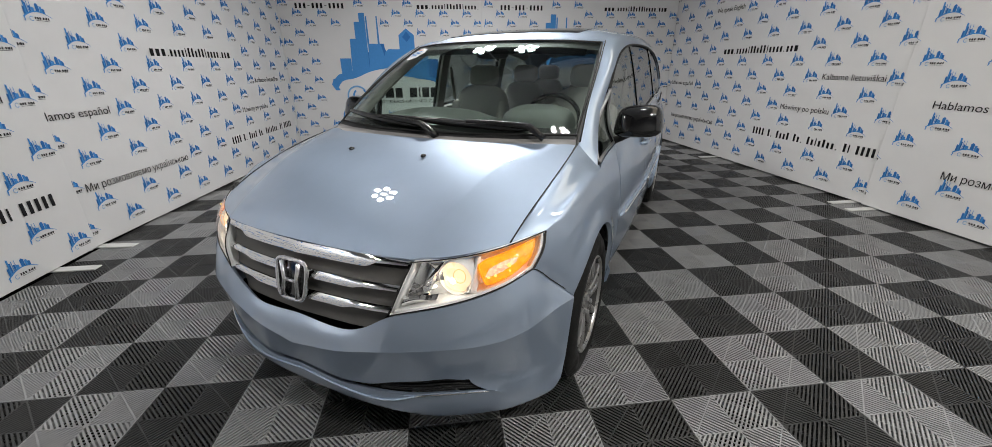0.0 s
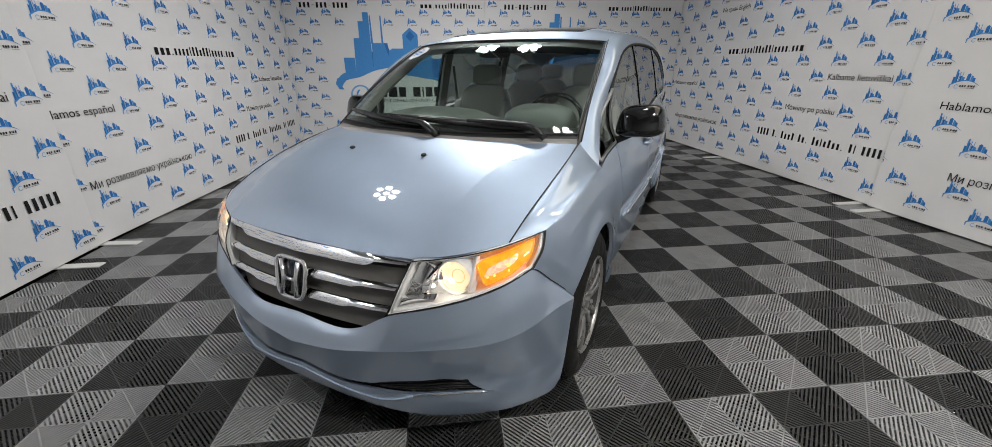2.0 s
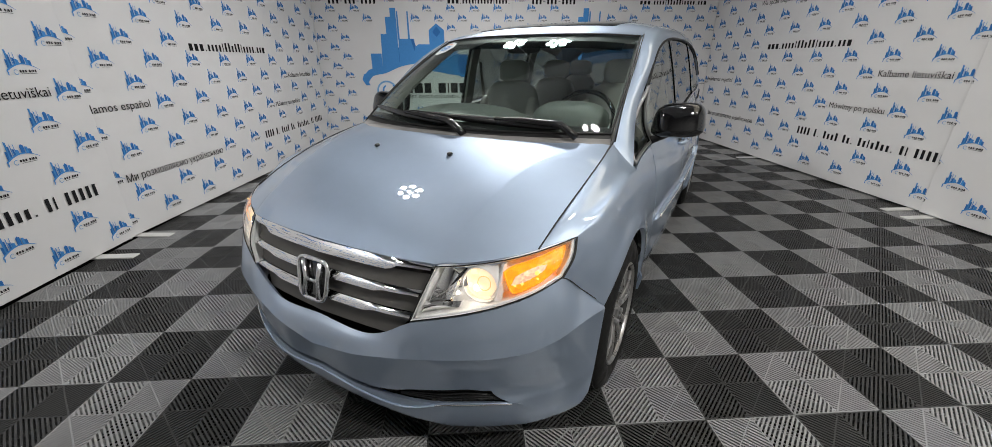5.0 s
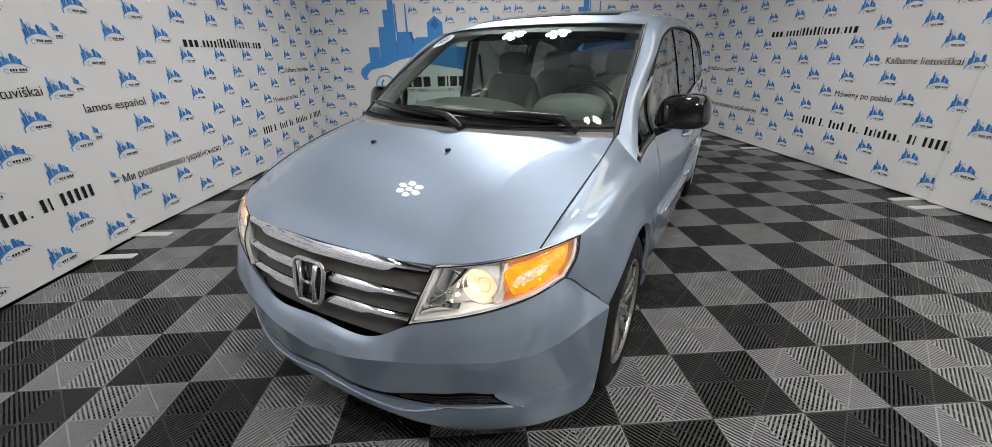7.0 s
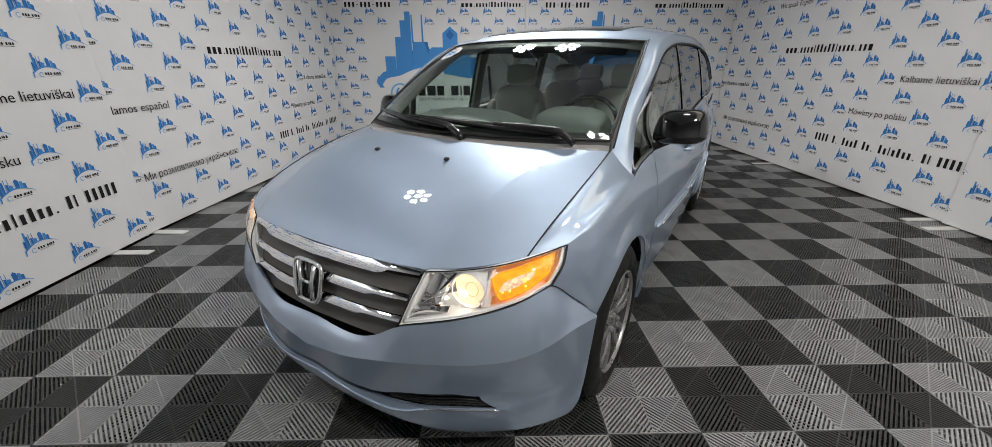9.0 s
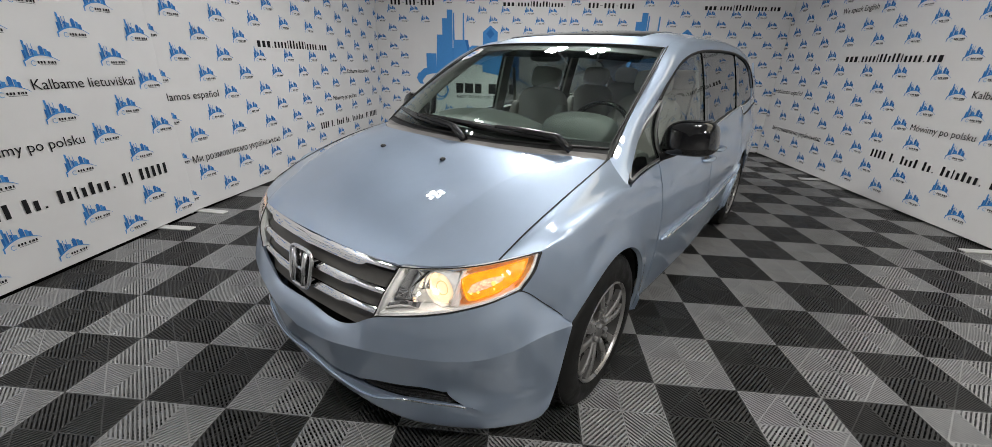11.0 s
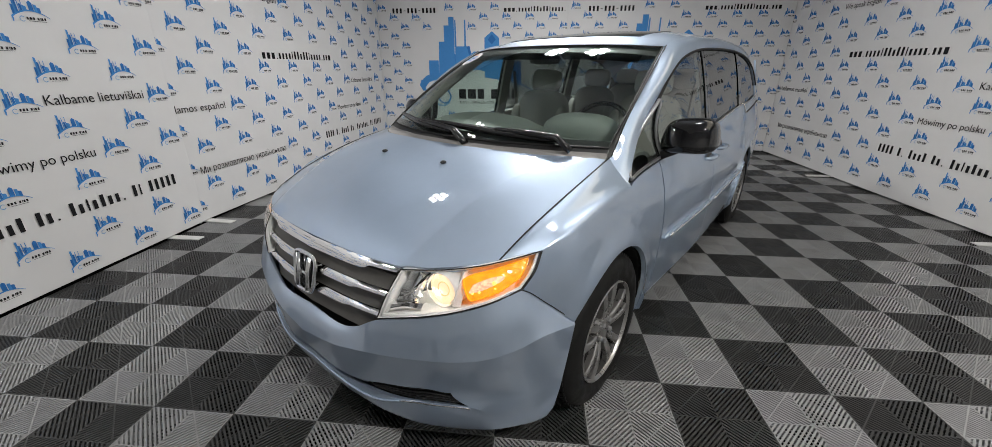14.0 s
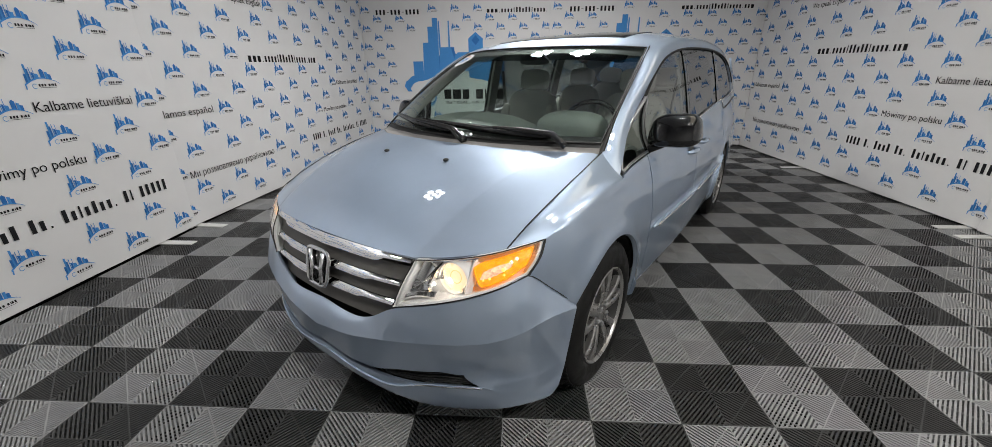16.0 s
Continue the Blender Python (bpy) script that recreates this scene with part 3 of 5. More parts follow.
end_l = banner("banner_wall", wall_frame(0, Y_BACK, 1, Y_BACK), -4.10, -0.614, "white end banner with a large blue skyline emblem",
               end_logos(-3.765, -3.98, -4.1, -0.6, (-3.40, -1.05, -1.78), (-3.8, -2.85), (-1.8, 0)), logo_w=0.185)
big_emblem(end_l, 0.0)
blocks("ttt-ttt-tttt", 0.83, 0.085, end_l, -3.785, 2.395)
blocks("mmmpxxxxittxttixxxxp", 1.11, 0.085, end_l, -1.745, 2.40)
end_r = banner("banner_wall", wall_frame(0, Y_BACK - 0.012, 1, Y_BACK - 0.012), -0.612, 3.135, "white end banner behind the car, large skyline emblem half hidden",
               end_logos(-0.261, -0.47, -0.6, 3.1, (0.1, 2.4, 1.75), (-0.3, 0.6), (1.6, 3.1)), logo_w=0.185)
big_emblem(end_r, 3.43)
blocks("ttt-ttt-tttt", 0.80, 0.085, end_r, -0.26, 2.39)
blocks("mmmpxxxxittxttixxxxpxxm", 1.24, 0.085, end_r, 1.685, 2.39)

# ---- the minivan ----
car = thing("minivan", pose(-1.985, -0.307, 0, 0, 0, -33), "light blue metallic minivan with its parking lamps on", "car")


def interp(x, xs, ys):
    return float(np.interp(x, xs, ys))


def smooth1(xs, ys):
    """A smooth curve through given values."""
    def f(x):
        x = min(max(x, xs[0]), xs[-1])
        i = max(k for k in range(len(xs) - 1) if xs[k] <= x)
        h = xs[i + 1] - xs[i]
        t = (x - xs[i]) / h
        s = lambda k: (ys[min(k + 1, len(xs) - 1)] - ys[max(k - 1, 0)]) / (xs[min(k + 1, len(xs) - 1)] - xs[max(k - 1, 0)])
        a, b = s(i) * h, s(i + 1) * h
        return (2 * t ** 3 - 3 * t * t + 1) * ys[i] + (t ** 3 - 2 * t * t + t) * a + (3 * t * t - 2 * t ** 3) * ys[i + 1] + (t ** 3 - t * t) * b
    return f


AXLE_F, AXLE_R, HUB_Z, ARCH = 0.87, 3.87, 0.362, 0.405
prof = smooth1([0.15, 0.22, 0.30, 0.45, 0.60, 0.75, 0.88, 1.00, 1.10, 1.20, 1.35, 1.50, 1.60, 1.70], [0.89, 0.925, 0.955, 0.975, 0.984, 0.983, 0.964, 0.932, 0.905, 0.882, 0.850, 0.812, 0.778, 0.72])
plan = smooth1([0.25, 0.33, 0.43, 0.53, 0.65, 0.85, 1.10, 1.40, 1.80, 2.30, 3.20, 4.00, 4.60, 5.10], [0.83, 0.858, 0.890, 0.946, 0.970, 0.976, 0.975, 0.975, 0.99, 1.008, 1.004, 0.988, 0.958, 0.91])


def side_x(y, z):
    x = prof(z) * plan(y)
    for ya in (AXLE_F, AXLE_R):
        r = math.hypot(y - ya, z - HUB_Z)
        x += (0.016 if ya < 2 else 0.007) * math.exp(-((r - ARCH) / 0.06) ** 2) * (1 if z > 0.2 else 0)
    # the shoulder fold runs on under the corner window
    if y > 1.0:
        x -= 0.45 * max(0.0, z - interp(y, [1.0, 1.10, 1.47, 2.0], [0.989, 0.994, 1.008, 1.06])) * interp(y, [1.0, 1.6, 2.0], [1, 0.6, 0]) * (1 if z < 1.10 else max(0.0, 1 - (z - 1.10) / 0.2))
    # a soft line along the doors
    x += 0.006 * math.exp(-((z - 0.90) / 0.05) ** 2) * min(max((y - 1.2) / 0.6, 0), 1)
    return x


belt = smooth1([1.05, 1.20, 1.47, 1.75, 2.00, 2.40, 3.00, 3.60, 3.90, 4.60], [1.010, 1.028, 1.046, 1.063, 1.080, 1.108, 1.150, 1.180, 1.175, 1.215])
eave = smooth1([1.05, 1.30, 1.50, 1.75, 2.00, 2.35, 3.00, 3.50, 4.00, 4.30, 4.50, 4.62], [1.004, 1.184, 1.335, 1.468, 1.545, 1.588, 1.607, 1.602, 1.565, 1.50, 1.40, 1.29])
shoulder = smooth1([0.43, 0.50, 0.60, 0.85, 1.10, 1.45], [0.893, 0.922, 0.950, 0.983, 0.994, 1.018])


def rim(bm, depth=0.012):
    """Fold the free edges of a sheet inwards, to give it its thickness."""
    bm.normal_update()
    edges = [e for e in bm.edges if len(e.link_faces) == 1]
    normals = {v: v.normal.copy() for e in edges for v in e.verts}
    co = {tuple(v.co): n for v, n in normals.items()}
    r = bmesh.ops.extrude_edge_only(bm, edges=edges)
    for v in [g for g in r["geom"] if isinstance(g, bmesh.types.BMVert)]:
        v.co -= co[tuple(v.co)] * depth


def sheet(name, rows, material, parent, side=1, depth=0.012, label="", angle=35, flip=False):
    """A smooth panel from rows of points, mirrored for the other side."""
    bm = bmesh.new()
    if side < 0:
        rows = mirror_rows(rows)
    grid_faces(bm, rows, flip=(side < 0) != flip)
    bmesh.ops.remove_doubles(bm, verts=bm.verts, dist=1e-5)
    if depth:
        rim(bm, depth)
    return part(name, bm, material, parent, label, smooth=True, angle=angle)


def knots(ctrl, per):
    """Smooth curve with the same number of steps between all control points."""
    P = [Vector(p) for p in ctrl]
    ext = [P[0] * 2 - P[1]] + P + [P[-1] * 2 - P[-2]]
    out = []
    for i in range(1, len(ext) - 2):
        p0, p1, p2, p3 = ext[i - 1:i + 3]
        for k in range(per):
            t = k / per
            out.append(0.5 * ((2 * p1) + (p2 - p0) * t + (2 * p0 - 5 * p1 + 4 * p2 - p3) * t * t + (3 * p1 - p0 - 3 * p2 + p3) * t ** 3))
    return out + [P[-1]]


def even_knots(P, per):
    """Smooth curve through unevenly spaced points, without overshoot."""
    d = [max((b - a).length, 1e-4) for a, b in zip(P, P[1:])]
    slope = [(P[1] - P[0]) / d[0]]
    for k in range(1, len(P) - 1):
        a, b = (P[k] - P[k - 1]) / d[k - 1], (P[k + 1] - P[k]) / d[k]
        slope.append((a * d[k] + b * d[k - 1]) / (d[k] + d[k - 1]))
    slope.append((P[-1] - P[-2]) / d[-1])
    out = []
    for k in range(len(P) - 1):
        for m in range(per):
            t = m / per
            out.append(P[k] * (2 * t ** 3 - 3 * t * t + 1) + slope[k] * d[k] * (t ** 3 - 2 * t * t + t) + P[k + 1] * (3 * t * t - 2 * t ** 3) + slope[k + 1] * d[k] * (t ** 3 - t * t))
    return out + [P[-1]]


def half_knots(pts, per):
    """Curve outwards from the centre line, level where it crosses it."""
    P = [Vector(p) for p in pts]
    whole = [Vector((-p.x, p.y, p.z)) for p in P[:0:-1]] + P
    return even_knots(whole, per)[(len(P) - 1) * per:]


def bow(c, n):
    """An even bow through three points."""
    a, b, d = (Vector(p) for p in c)
    return [a * (2 * t - 1) * (t - 1) + b * 4 * t * (1 - t) + d * t * (2 * t - 1) for t in [k / n for k in range(n + 1)]]


def kloft(rails, per, across):
    """Sheet through rails with matching control points."""
    R = [knots(r, per) for r in rails]
    cols = [knots([r[i] for r in R], across) for i in range(len(R[0]))]
    return [list(c) for c in zip(*cols)]


def both_halves(rows):
    """Rows that start on the centre line, continued to the other side."""
    return [[Vector((-p.x, p.y, p.z)) for p in r[:0:-1]] + r for r in rows]


def side_rows(top, low, m, dx=0.0, tight=False):
    """Rows between two outlines in y, z, laid on the flank."""
    rows = []
    for t in [1 - k / m for k in range(m)] + ([0.035] if tight else []) + [0.0]:
        row = []
        for a, b in zip(top, low):
            y, z = a[0] + (b[0] - a[0]) * t, a[1] + (b[1] - a[1]) * t
            row.append(Vector((side_x(y, z) + dx, y, z)))
        rows.append(row)
    return rows


def line2(pts, n):
    return [(p.y, p.z) for p in spline([(0, a, b) for a, b in pts], n)]


# hood
HOOD = [
    [(0, 0.070, 0.842), (0, 0.20, 0.925), (0, 0.40, 1.018), (0, 0.60, 1.082), (0, 0.80, 1.120)],
    [(0.25, 0.078, 0.842), (0.25, 0.20, 0.921), (0.25, 0.42, 1.020), (0.25, 0.62, 1.081), (0.26, 0.815, 1.119)],
]
CREST = [(0.485, 0.110, 0.842), (0.505, 0.215, 0.908), (0.542, 0.43, 1.008), (0.585, 0.655, 1.071), (0.715, 0.985, 1.1045)]
EDGE = [(0.764, 0.306, 0.876), (0.777, 0.45, 0.940), (0.790, 0.65, 1.006), (0.793, 0.85, 1.056), (0.782, 1.05, 1.095)]
FRONT = [(0.57, 0.150, 0.849), (0.66, 0.203, 0.860)]
between = lambda a, b, t, up: [tuple(Vector(p).lerp(Vector(q), t) + Vector((0, 0, up))) for p, q in zip(a, b)]
HOOD += [[(0.41, 0.097, 0.842)] + between(HOOD[1], CREST, 0.68, 0.0032)[1:4] + [(0.56, 0.888, 1.1125)], between(HOOD[1], CREST, 0.94, 0.0008), between(CREST, EDGE, 0.012, -0.0006), between(CREST, EDGE, 0.075, 0.0)]
HOOD += [[f] + between(CREST, EDGE, t, 0.002)[1:] for f, t in zip(FRONT, (0.36, 0.68))] + [EDGE]
hood_cols = [knots(c, 8) for c in HOOD]
hood_rows = [half_knots([c[i] for c in hood_cols], 6) for i in range(len(hood_cols[0]))]
sheet("hood", both_halves(hood_rows), M_PAINT, car, depth=0.03, label="light blue metallic hood reflecting the lamps")

# grille shape in plan
GX = [0, 0.3, 0.5, 0.65, 0.78, 0.88, 0.95]
GY = [-0.02, 0.0, 0.04, 0.10, 0.19, 0.30, 0.42]
nose = smooth1(GX, GY)


def grille_pt(x, z, push=0.0):
    return Vector((x, nose(abs(x)) + interp(z, [0.54, 0.64, 0.74, 0.84], [0.022, 0.035, 0.055, 0.09]) - push, z))


def grille_edge(z):
    """Half width of the grille between the lamps."""
    return interp(z, [0.55, 0.645, 0.84], [0.33, 0.418, 0.485])


# bumper: columns from the centre round to the wheel arch
B_TOP = [(0, 0.0, 0.560), (0.2, 0.004, 0.548), (0.31, 0.015, 0.572), (0.425, 0.032, 0.640), (0.53, 0.07, 0.668), (0.615, 0.105, 0.691), (0.705, 0.158, 0.718), (0.79, 0.228, 0.752), (0.846, 0.322, 0.785), (0.884, 0.44, 0.690), (0.944, 0.542, 0.588)]
B_MID = [(0, -0.028, 0.525), (0.2, -0.021, 0.528), (0.32, 0.000, 0.545), (0.43, 0.018, 0.592), (0.53, 0.051, 0.612), (0.62, 0.084, 0.628), (0.71, 0.136, 0.642), (0.8, 0.205, 0.662), (0.866, 0.293, 0.685), (0.908, 0.411, 0.648), (0.948, 0.537, 0.584)]
B_CREASE = [(0, -0.052, 0.455), (0.2, -0.042, 0.478), (0.33, -0.022, 0.500), (0.43, -0.002, 0.518), (0.53, 0.027, 0.533), (0.62, 0.060, 0.546), (0.71, 0.110, 0.552), (0.80, 0.180, 0.562), (0.872, 0.266, 0.585), (0.922, 0.38, 0.606), (0.952, 0.534, 0.579)]
B_VENT = [(0, -0.030, 0.354), (0.18, -0.023, 0.334), (0.315, 0.001, 0.333), (0.42, 0.020, 0.364), (0.53, 0.053, 0.384), (0.61, 0.090, 0.394), (0.683, 0.134, 0.386), (0.78, 0.206, 0.400), (0.868, 0.295, 0.400), (0.925, 0.383, 0.410), (0.953, 0.480, 0.430)]
B_VLOW = [(0, -0.027, 0.334), (0.18, -0.019, 0.312), (0.318, 0.005, 0.306), (0.415, 0.022, 0.310), (0.525, 0.053, 0.319), (0.635, 0.103, 0.331), (0.742, 0.168, 0.329), (0.795, 0.215, 0.330), (0.874, 0.300, 0.340), (0.926, 0.381, 0.360), (0.953, 0.463, 0.385)]
B_LIP = [(0, -0.027, 0.312), (0.2, -0.017, 0.285), (0.34, 0.006, 0.268), (0.43, 0.025, 0.281), (0.52, 0.051, 0.314), (0.64, 0.105, 0.327), (0.745, 0.171, 0.324), (0.805, 0.223, 0.278), (0.877, 0.302, 0.290), (0.926, 0.379, 0.310), (0.952, 0.446, 0.335)]
B_LOW = [(0, 0.004, 0.211), (0.2, 0.012, 0.206), (0.36, 0.029, 0.206), (0.45, 0.046, 0.206), (0.55, 0.076, 0.206), (0.66, 0.134, 0.206), (0.75, 0.192, 0.208), (0.81, 0.240, 0.209), (0.885, 0.320, 0.218), (0.93, 0.378, 0.232), (0.945, 0.410, 0.258)]
B_UNDER = [(x * 0.95, y + 0.07, z - 0.012) for x, y, z in B_LOW]
upper = kloft([B_TOP, B_MID, B_CREASE], 5, 6)
band1 = kloft([B_CREASE, B_VENT, B_VLOW, B_LIP, B_LOW, B_UNDER], 5, 6)
bumper = bmesh.new()
for s in (1, -1):
    for rows, hole in ((upper, False), (band1, True)):
        R = rows if s > 0 else mirror_rows(rows)
        vs = [[bumper.verts.new(p) for p in r] for r in R]
        for i, (a, b) in enumerate(zip(vs, vs[1:])):
            for k in range(len(a) - 1):
                if hole and 6 <= i < 12 and k < 30:
                    continue
                q = (a[k], a[k + 1], b[k + 1], b[k])
                bumper.faces.new(q if s < 0 else q[::-1])
bmesh.ops.remove_doubles(bumper, verts=bumper.verts, dist=1e-4)
rim(bumper, 0.012)
front_bumper = part("front_bumper", bumper, M_PAINT, car, "light blue bumper with two low vents", smooth=True, angle=16)
for s in (1, -1):
    # vent: a dark pocket with slats
    bm = bmesh.new()
    rows = [[p + Vector((0, 0.045, 0)) for p in r[:32]] for r in band1[5:14]]
    grid_faces(bm, rows if s > 0 else mirror_rows(rows), flip=s < 0)
    part("vent_pocket", bm, M_DARK, front_bumper)
    for k in (7.2, 8.4, 9.6, 10.8):
        i0 = int(k)
        a = [p.lerp(q, k - i0) for p, q in zip(band1[i0], band1[i0 + 1])][12:30]
        bm = bmesh.new()
        tube(bm, [(s * p.x, p.y + 0.018, p.z) for p in a], 0.0045, 6, flat=0.6)
        part("vent_slat", bm, M_BLACK, front_bumper)
    # chrome strip paints the highlight that runs along the lip under the vent
    bm = bmesh.new()
    tube(bm, [(s * p.x, p.y - 0.003, p.z) for p in band1[18][19:31]], 0.0035, 6)
    part("edge_glint", bm, M_CHROME, front_bumper, "thin chrome strip painting the highlight on the bumper edge under the vent", smooth=True)
    bm = bmesh.new()
    tube(bm, [(s * p.x, p.y - 0.003, p.z) for p in band1[18][:20]], 0.0045, 6)
    part("lip_bead", bm, M_PAINT, front_bumper, smooth=True)

# grille
grille = new("grille")
grille.parent = car
grille.empty_display_size = 0.05


def strip(z0, z1, name, material, push, taper=None, nz=4, nx=48, round_=0.0, lift=0.0, lean=0.0):
    """A bar or panel across the grille; taper(x) gives its lower edge."""
    rows = []
    for j in range(nz + 1):
        row = []
        for i in range(nx + 1):
            u = -1 + 2 * i / nx
            za = z0
            xe = grille_edge((z0 + z1) / 2)
            x = u * xe
            if taper:
                za = taper(abs(x))
            t = j / nz
            z = z1 + (za - z1) * t
            row.append(grille_pt(u * grille_edge(z), z + lift * u * u, push + lean * t + round_ * math.sin(math.pi * t)))
        rows.append(row)
    bm = bmesh.new()
    grid_faces(bm, rows[::-1])
    rim(bm, 0.02)
    return part(name, bm, material, grille, smooth=True, angle=40)


strip(0.545, 0.838, "grille_backing", M_BLACKGLOSS, -0.03)
for z0, z1 in ((0.745, 0.80), (0.665, 0.722), (0.568, 0.64)):
    strip(z0, z1, "grille_panel", M_GRILLE, -0.004, round_=-0.008)
notch = lambda lo, hi, x0: (lambda x: interp(x, [0, x0 - 0.03, x0, 0.6], [lo, lo, hi, hi]))
strip(0.80, 0.838, "chrome_bar", M_CHROME, 0.004, notch(0.803, 0.820, 0.36), round_=0.004, lean=0.012)
strip(0.722, 0.748, "chrome_bar", M_CHROME, 0.004, notch(0.722, 0.731, 0.31), round_=0.004, lean=0.011)
strip(0.640, 0.667, "chrome_bar", M_CHROME, 0.004, notch(0.640, 0.650, 0.27), round_=0.004, lean=0.011)

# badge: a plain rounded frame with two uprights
bm = bmesh.new()
bc = grille_pt(0, 0.708, 0.026)
tilt = Matrix.Rotation(radians(-12), 4, "X")
outline = []
for k in range(40):
    a = 2 * math.pi * k / 40
    c, s_ = math.cos(a), math.sin(a)
    e = 0.42
    x = 0.076 * math.copysign(abs(c) ** e, c)
    z = 0.078 * math.copysign(abs(s_) ** e, s_)
    outline.append(bc + tilt.to_3x3() @ Vector((x * (1 + 0.10 * z / 0.07), 0, z)))
tube(bm, outline, 0.0085, 8, closed=True)
for s in (1, -1):
    tube(bm, [bc + tilt.to_3x3() @ Vector((s * 0.046, 0, 0.068)), bc + tilt.to_3x3() @ Vector((s * 0.032, -0.003, 0)), bc + tilt.to_3x3() @ Vector((s * 0.040, 0, -0.068))], [0.018, 0.0125, 0.0175], 8, flat=0.6)
tube(bm, [bc + tilt.to_3x3() @ Vector((-0.027, -0.001, -0.006)), bc + tilt.to_3x3() @ Vector((0.027, -0.001, -0.006))], 0.008, 8)
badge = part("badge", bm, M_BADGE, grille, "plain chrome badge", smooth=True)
bm = bmesh.new()
bm.faces.new([bm.verts.new(p + Vector((0, 0.006, 0))) for p in outline][::-1])
rim(bm, 0.012)
part("badge_plate", bm, M_BLACKGLOSS, badge, "black plate behind the badge")

# lamps
HL_LOW = [(0.430, 0.034, 0.648), (0.53, 0.072, 0.673), (0.615, 0.107, 0.696), (0.705, 0.160, 0.723), (0.79, 0.230, 0.757), (0.850, 0.322, 0.790)]
HL_TOP = [(0.490, 0.112, 0.832), (0.575, 0.152, 0.840), (0.655, 0.198, 0.851), (0.735, 0.262, 0.865), (0.800, 0.340, 0.880), (0.852, 0.428, 0.891)]
HL_MID = [tuple((Vector(a) + Vector(b)) / 2 + Vector((0.008, -0.018, 0.004))) for a, b in zip(HL_LOW, HL_TOP)]
HL_MID[-1] = (0.864, 0.372, 0.843)
lens_rows = kloft([HL_LOW, HL_MID, HL_TOP], 5, 6)
deep = lambda p, d: p + Vector((-0.25, 0.9, -0.05)) * d
for s in (1, -1):
    lamp = new("headlamp")
    lamp.parent = car
    lamp.empty_display_size = 0.05
    lamp["label"] = "headlamp with a glowing round beam and an amber corner"
    sheet("lens", lens_rows, M_LENS, lamp, s, depth=0, label="clear lens").visible_shadow = False
    # housing: side walls and floor behind the lens
    border = [lens_rows[0][i] for i in range(len(lens_rows[0]))] + [r[-1] for r in lens_rows[1:]] + lens_rows[-1][-2::-1] + [r[0] for r in lens_rows[-2:0:-1]]
    centre = sum(border, Vector()) / len(border)
    walls = [[p.copy() for p in border + border[:1]]]
    for d, k in ((0.02, 0.97), (0.05, 0.92), (0.085, 0.85)):
        walls.append([deep(centre.lerp(p, k), d) for p in border + border[:1]])
    sheet("housing", walls, M_BEZEL, lamp, s, depth=0, label="silver lamp housing")
    back = [[deep(centre.lerp(p, 0.86), 0.08) for p in r] for r in lens_rows]
    sheet("reflector", back, M_REFLECT, lamp, s, depth=0, label="silver reflector")
    # amber corner with its silver frame
    def lens_at(u, v, d):
        a, b = u * (len(lens_rows[0]) - 1), v * (len(lens_rows) - 1)
        k, m = min(int(a), len(lens_rows[0]) - 2), min(int(b), len(lens_rows) - 2)
        R = lens_rows
        p = R[m][k].lerp(R[m][k + 1], a - k).lerp(R[m + 1][k].lerp(R[m + 1][k + 1], a - k), b - m)
        return p + Vector((-0.25, 0.9, -0.05)).lerp(Vector((-0.85, 0.35, -0.05)), max(0, (u - 0.5) / 0.5)) * d

    us = [0.585 + (0.955 - 0.585) * k / 14 for k in range(15)]
    low_v = lambda u: 0.15 + 0.20 * max(0, (u - 0.80) / 0.16) ** 2 + 0.10 * max(0, (0.62 - u) / 0.04)
    top_v = lambda u: 0.80 + 0.08 * (u - 0.58) - 0.10 * max(0, (0.62 - u) / 0.04)
    am = [[lens_at(u + (0.955 - u) / 0.37 * (0.05 - 0.12 * j / 8), low_v(u) + (top_v(u) - low_v(u)) * j / 8, 0.022) for u in us] for j in range(9)]
    sheet("amber_corner", am, M_AMBER, lamp, s, depth=0.03, label="glowing amber corner light")
    ring_ = am[0] + [r[-1] for r in am[1:]] + am[-1][-2::-1] + [r[0] for r in am[-2:0:-1]]
    bm = bmesh.new()
    tube(bm, [(s * p.x, p.y - 0.003, p.z) for p in ring_], 0.003, 6, closed=True)
    part("amber_frame", bm, M_AMBER, lamp, "amber rim", smooth=True)
    us = [0.61 + (0.82 - 0.61) * k / 12 for k in range(13)]
    half = lambda k: 0.13 * (1 - (abs(k - 5) / 9) ** 2)
    facets = [[lens_at(u, 0.50 + half(k) * (j - 2) / 2 + 0.05 * (k / 12), 0.012 - 0.004 * ((k + j) % 2)) for k, u in enumerate(us)] for j in range(5)]
    sheet("amber_facet", facets, M_FACET, lamp, s, depth=0.008, label="clear cut facets across the amber light, the bulb's light put in as glow", angle=5)
    # glowing beads stand for glints of the amber bulb
    for u, v, r in ((0.765, 0.50, 0.007), (0.64, 0.36, 0.005), (0.69, 0.34, 0.005), (0.80, 0.30, 0.004)):
        bm = bmesh.new()
        bmesh.ops.create_uvsphere(bm, u_segments=10, v_segments=6, radius=r)
        p = lens_at(u, v, 0.008 if v > 0.45 else 0.018)
        bmesh.ops.translate(bm, vec=(s * p.x, p.y, p.z), verts=bm.verts)
        part("amber_glint", bm, M_AMBER_HOT, lamp, "glowing bead standing for a glint of the amber bulb", smooth=True)
    rows = [[lens_at(0.50 + 0.035 * a / 4 + 0.03 * (1 - b / 3), 0.10 + 0.78 * b / 6, 0.030 - 0.012 * math.sin(math.pi * a / 4)) for a in range(5)] for b in range(7)]
    sheet("divider", rows, M_BEZEL, lamp, s, depth=0.03, label="silver divider beside the amber light", angle=40)
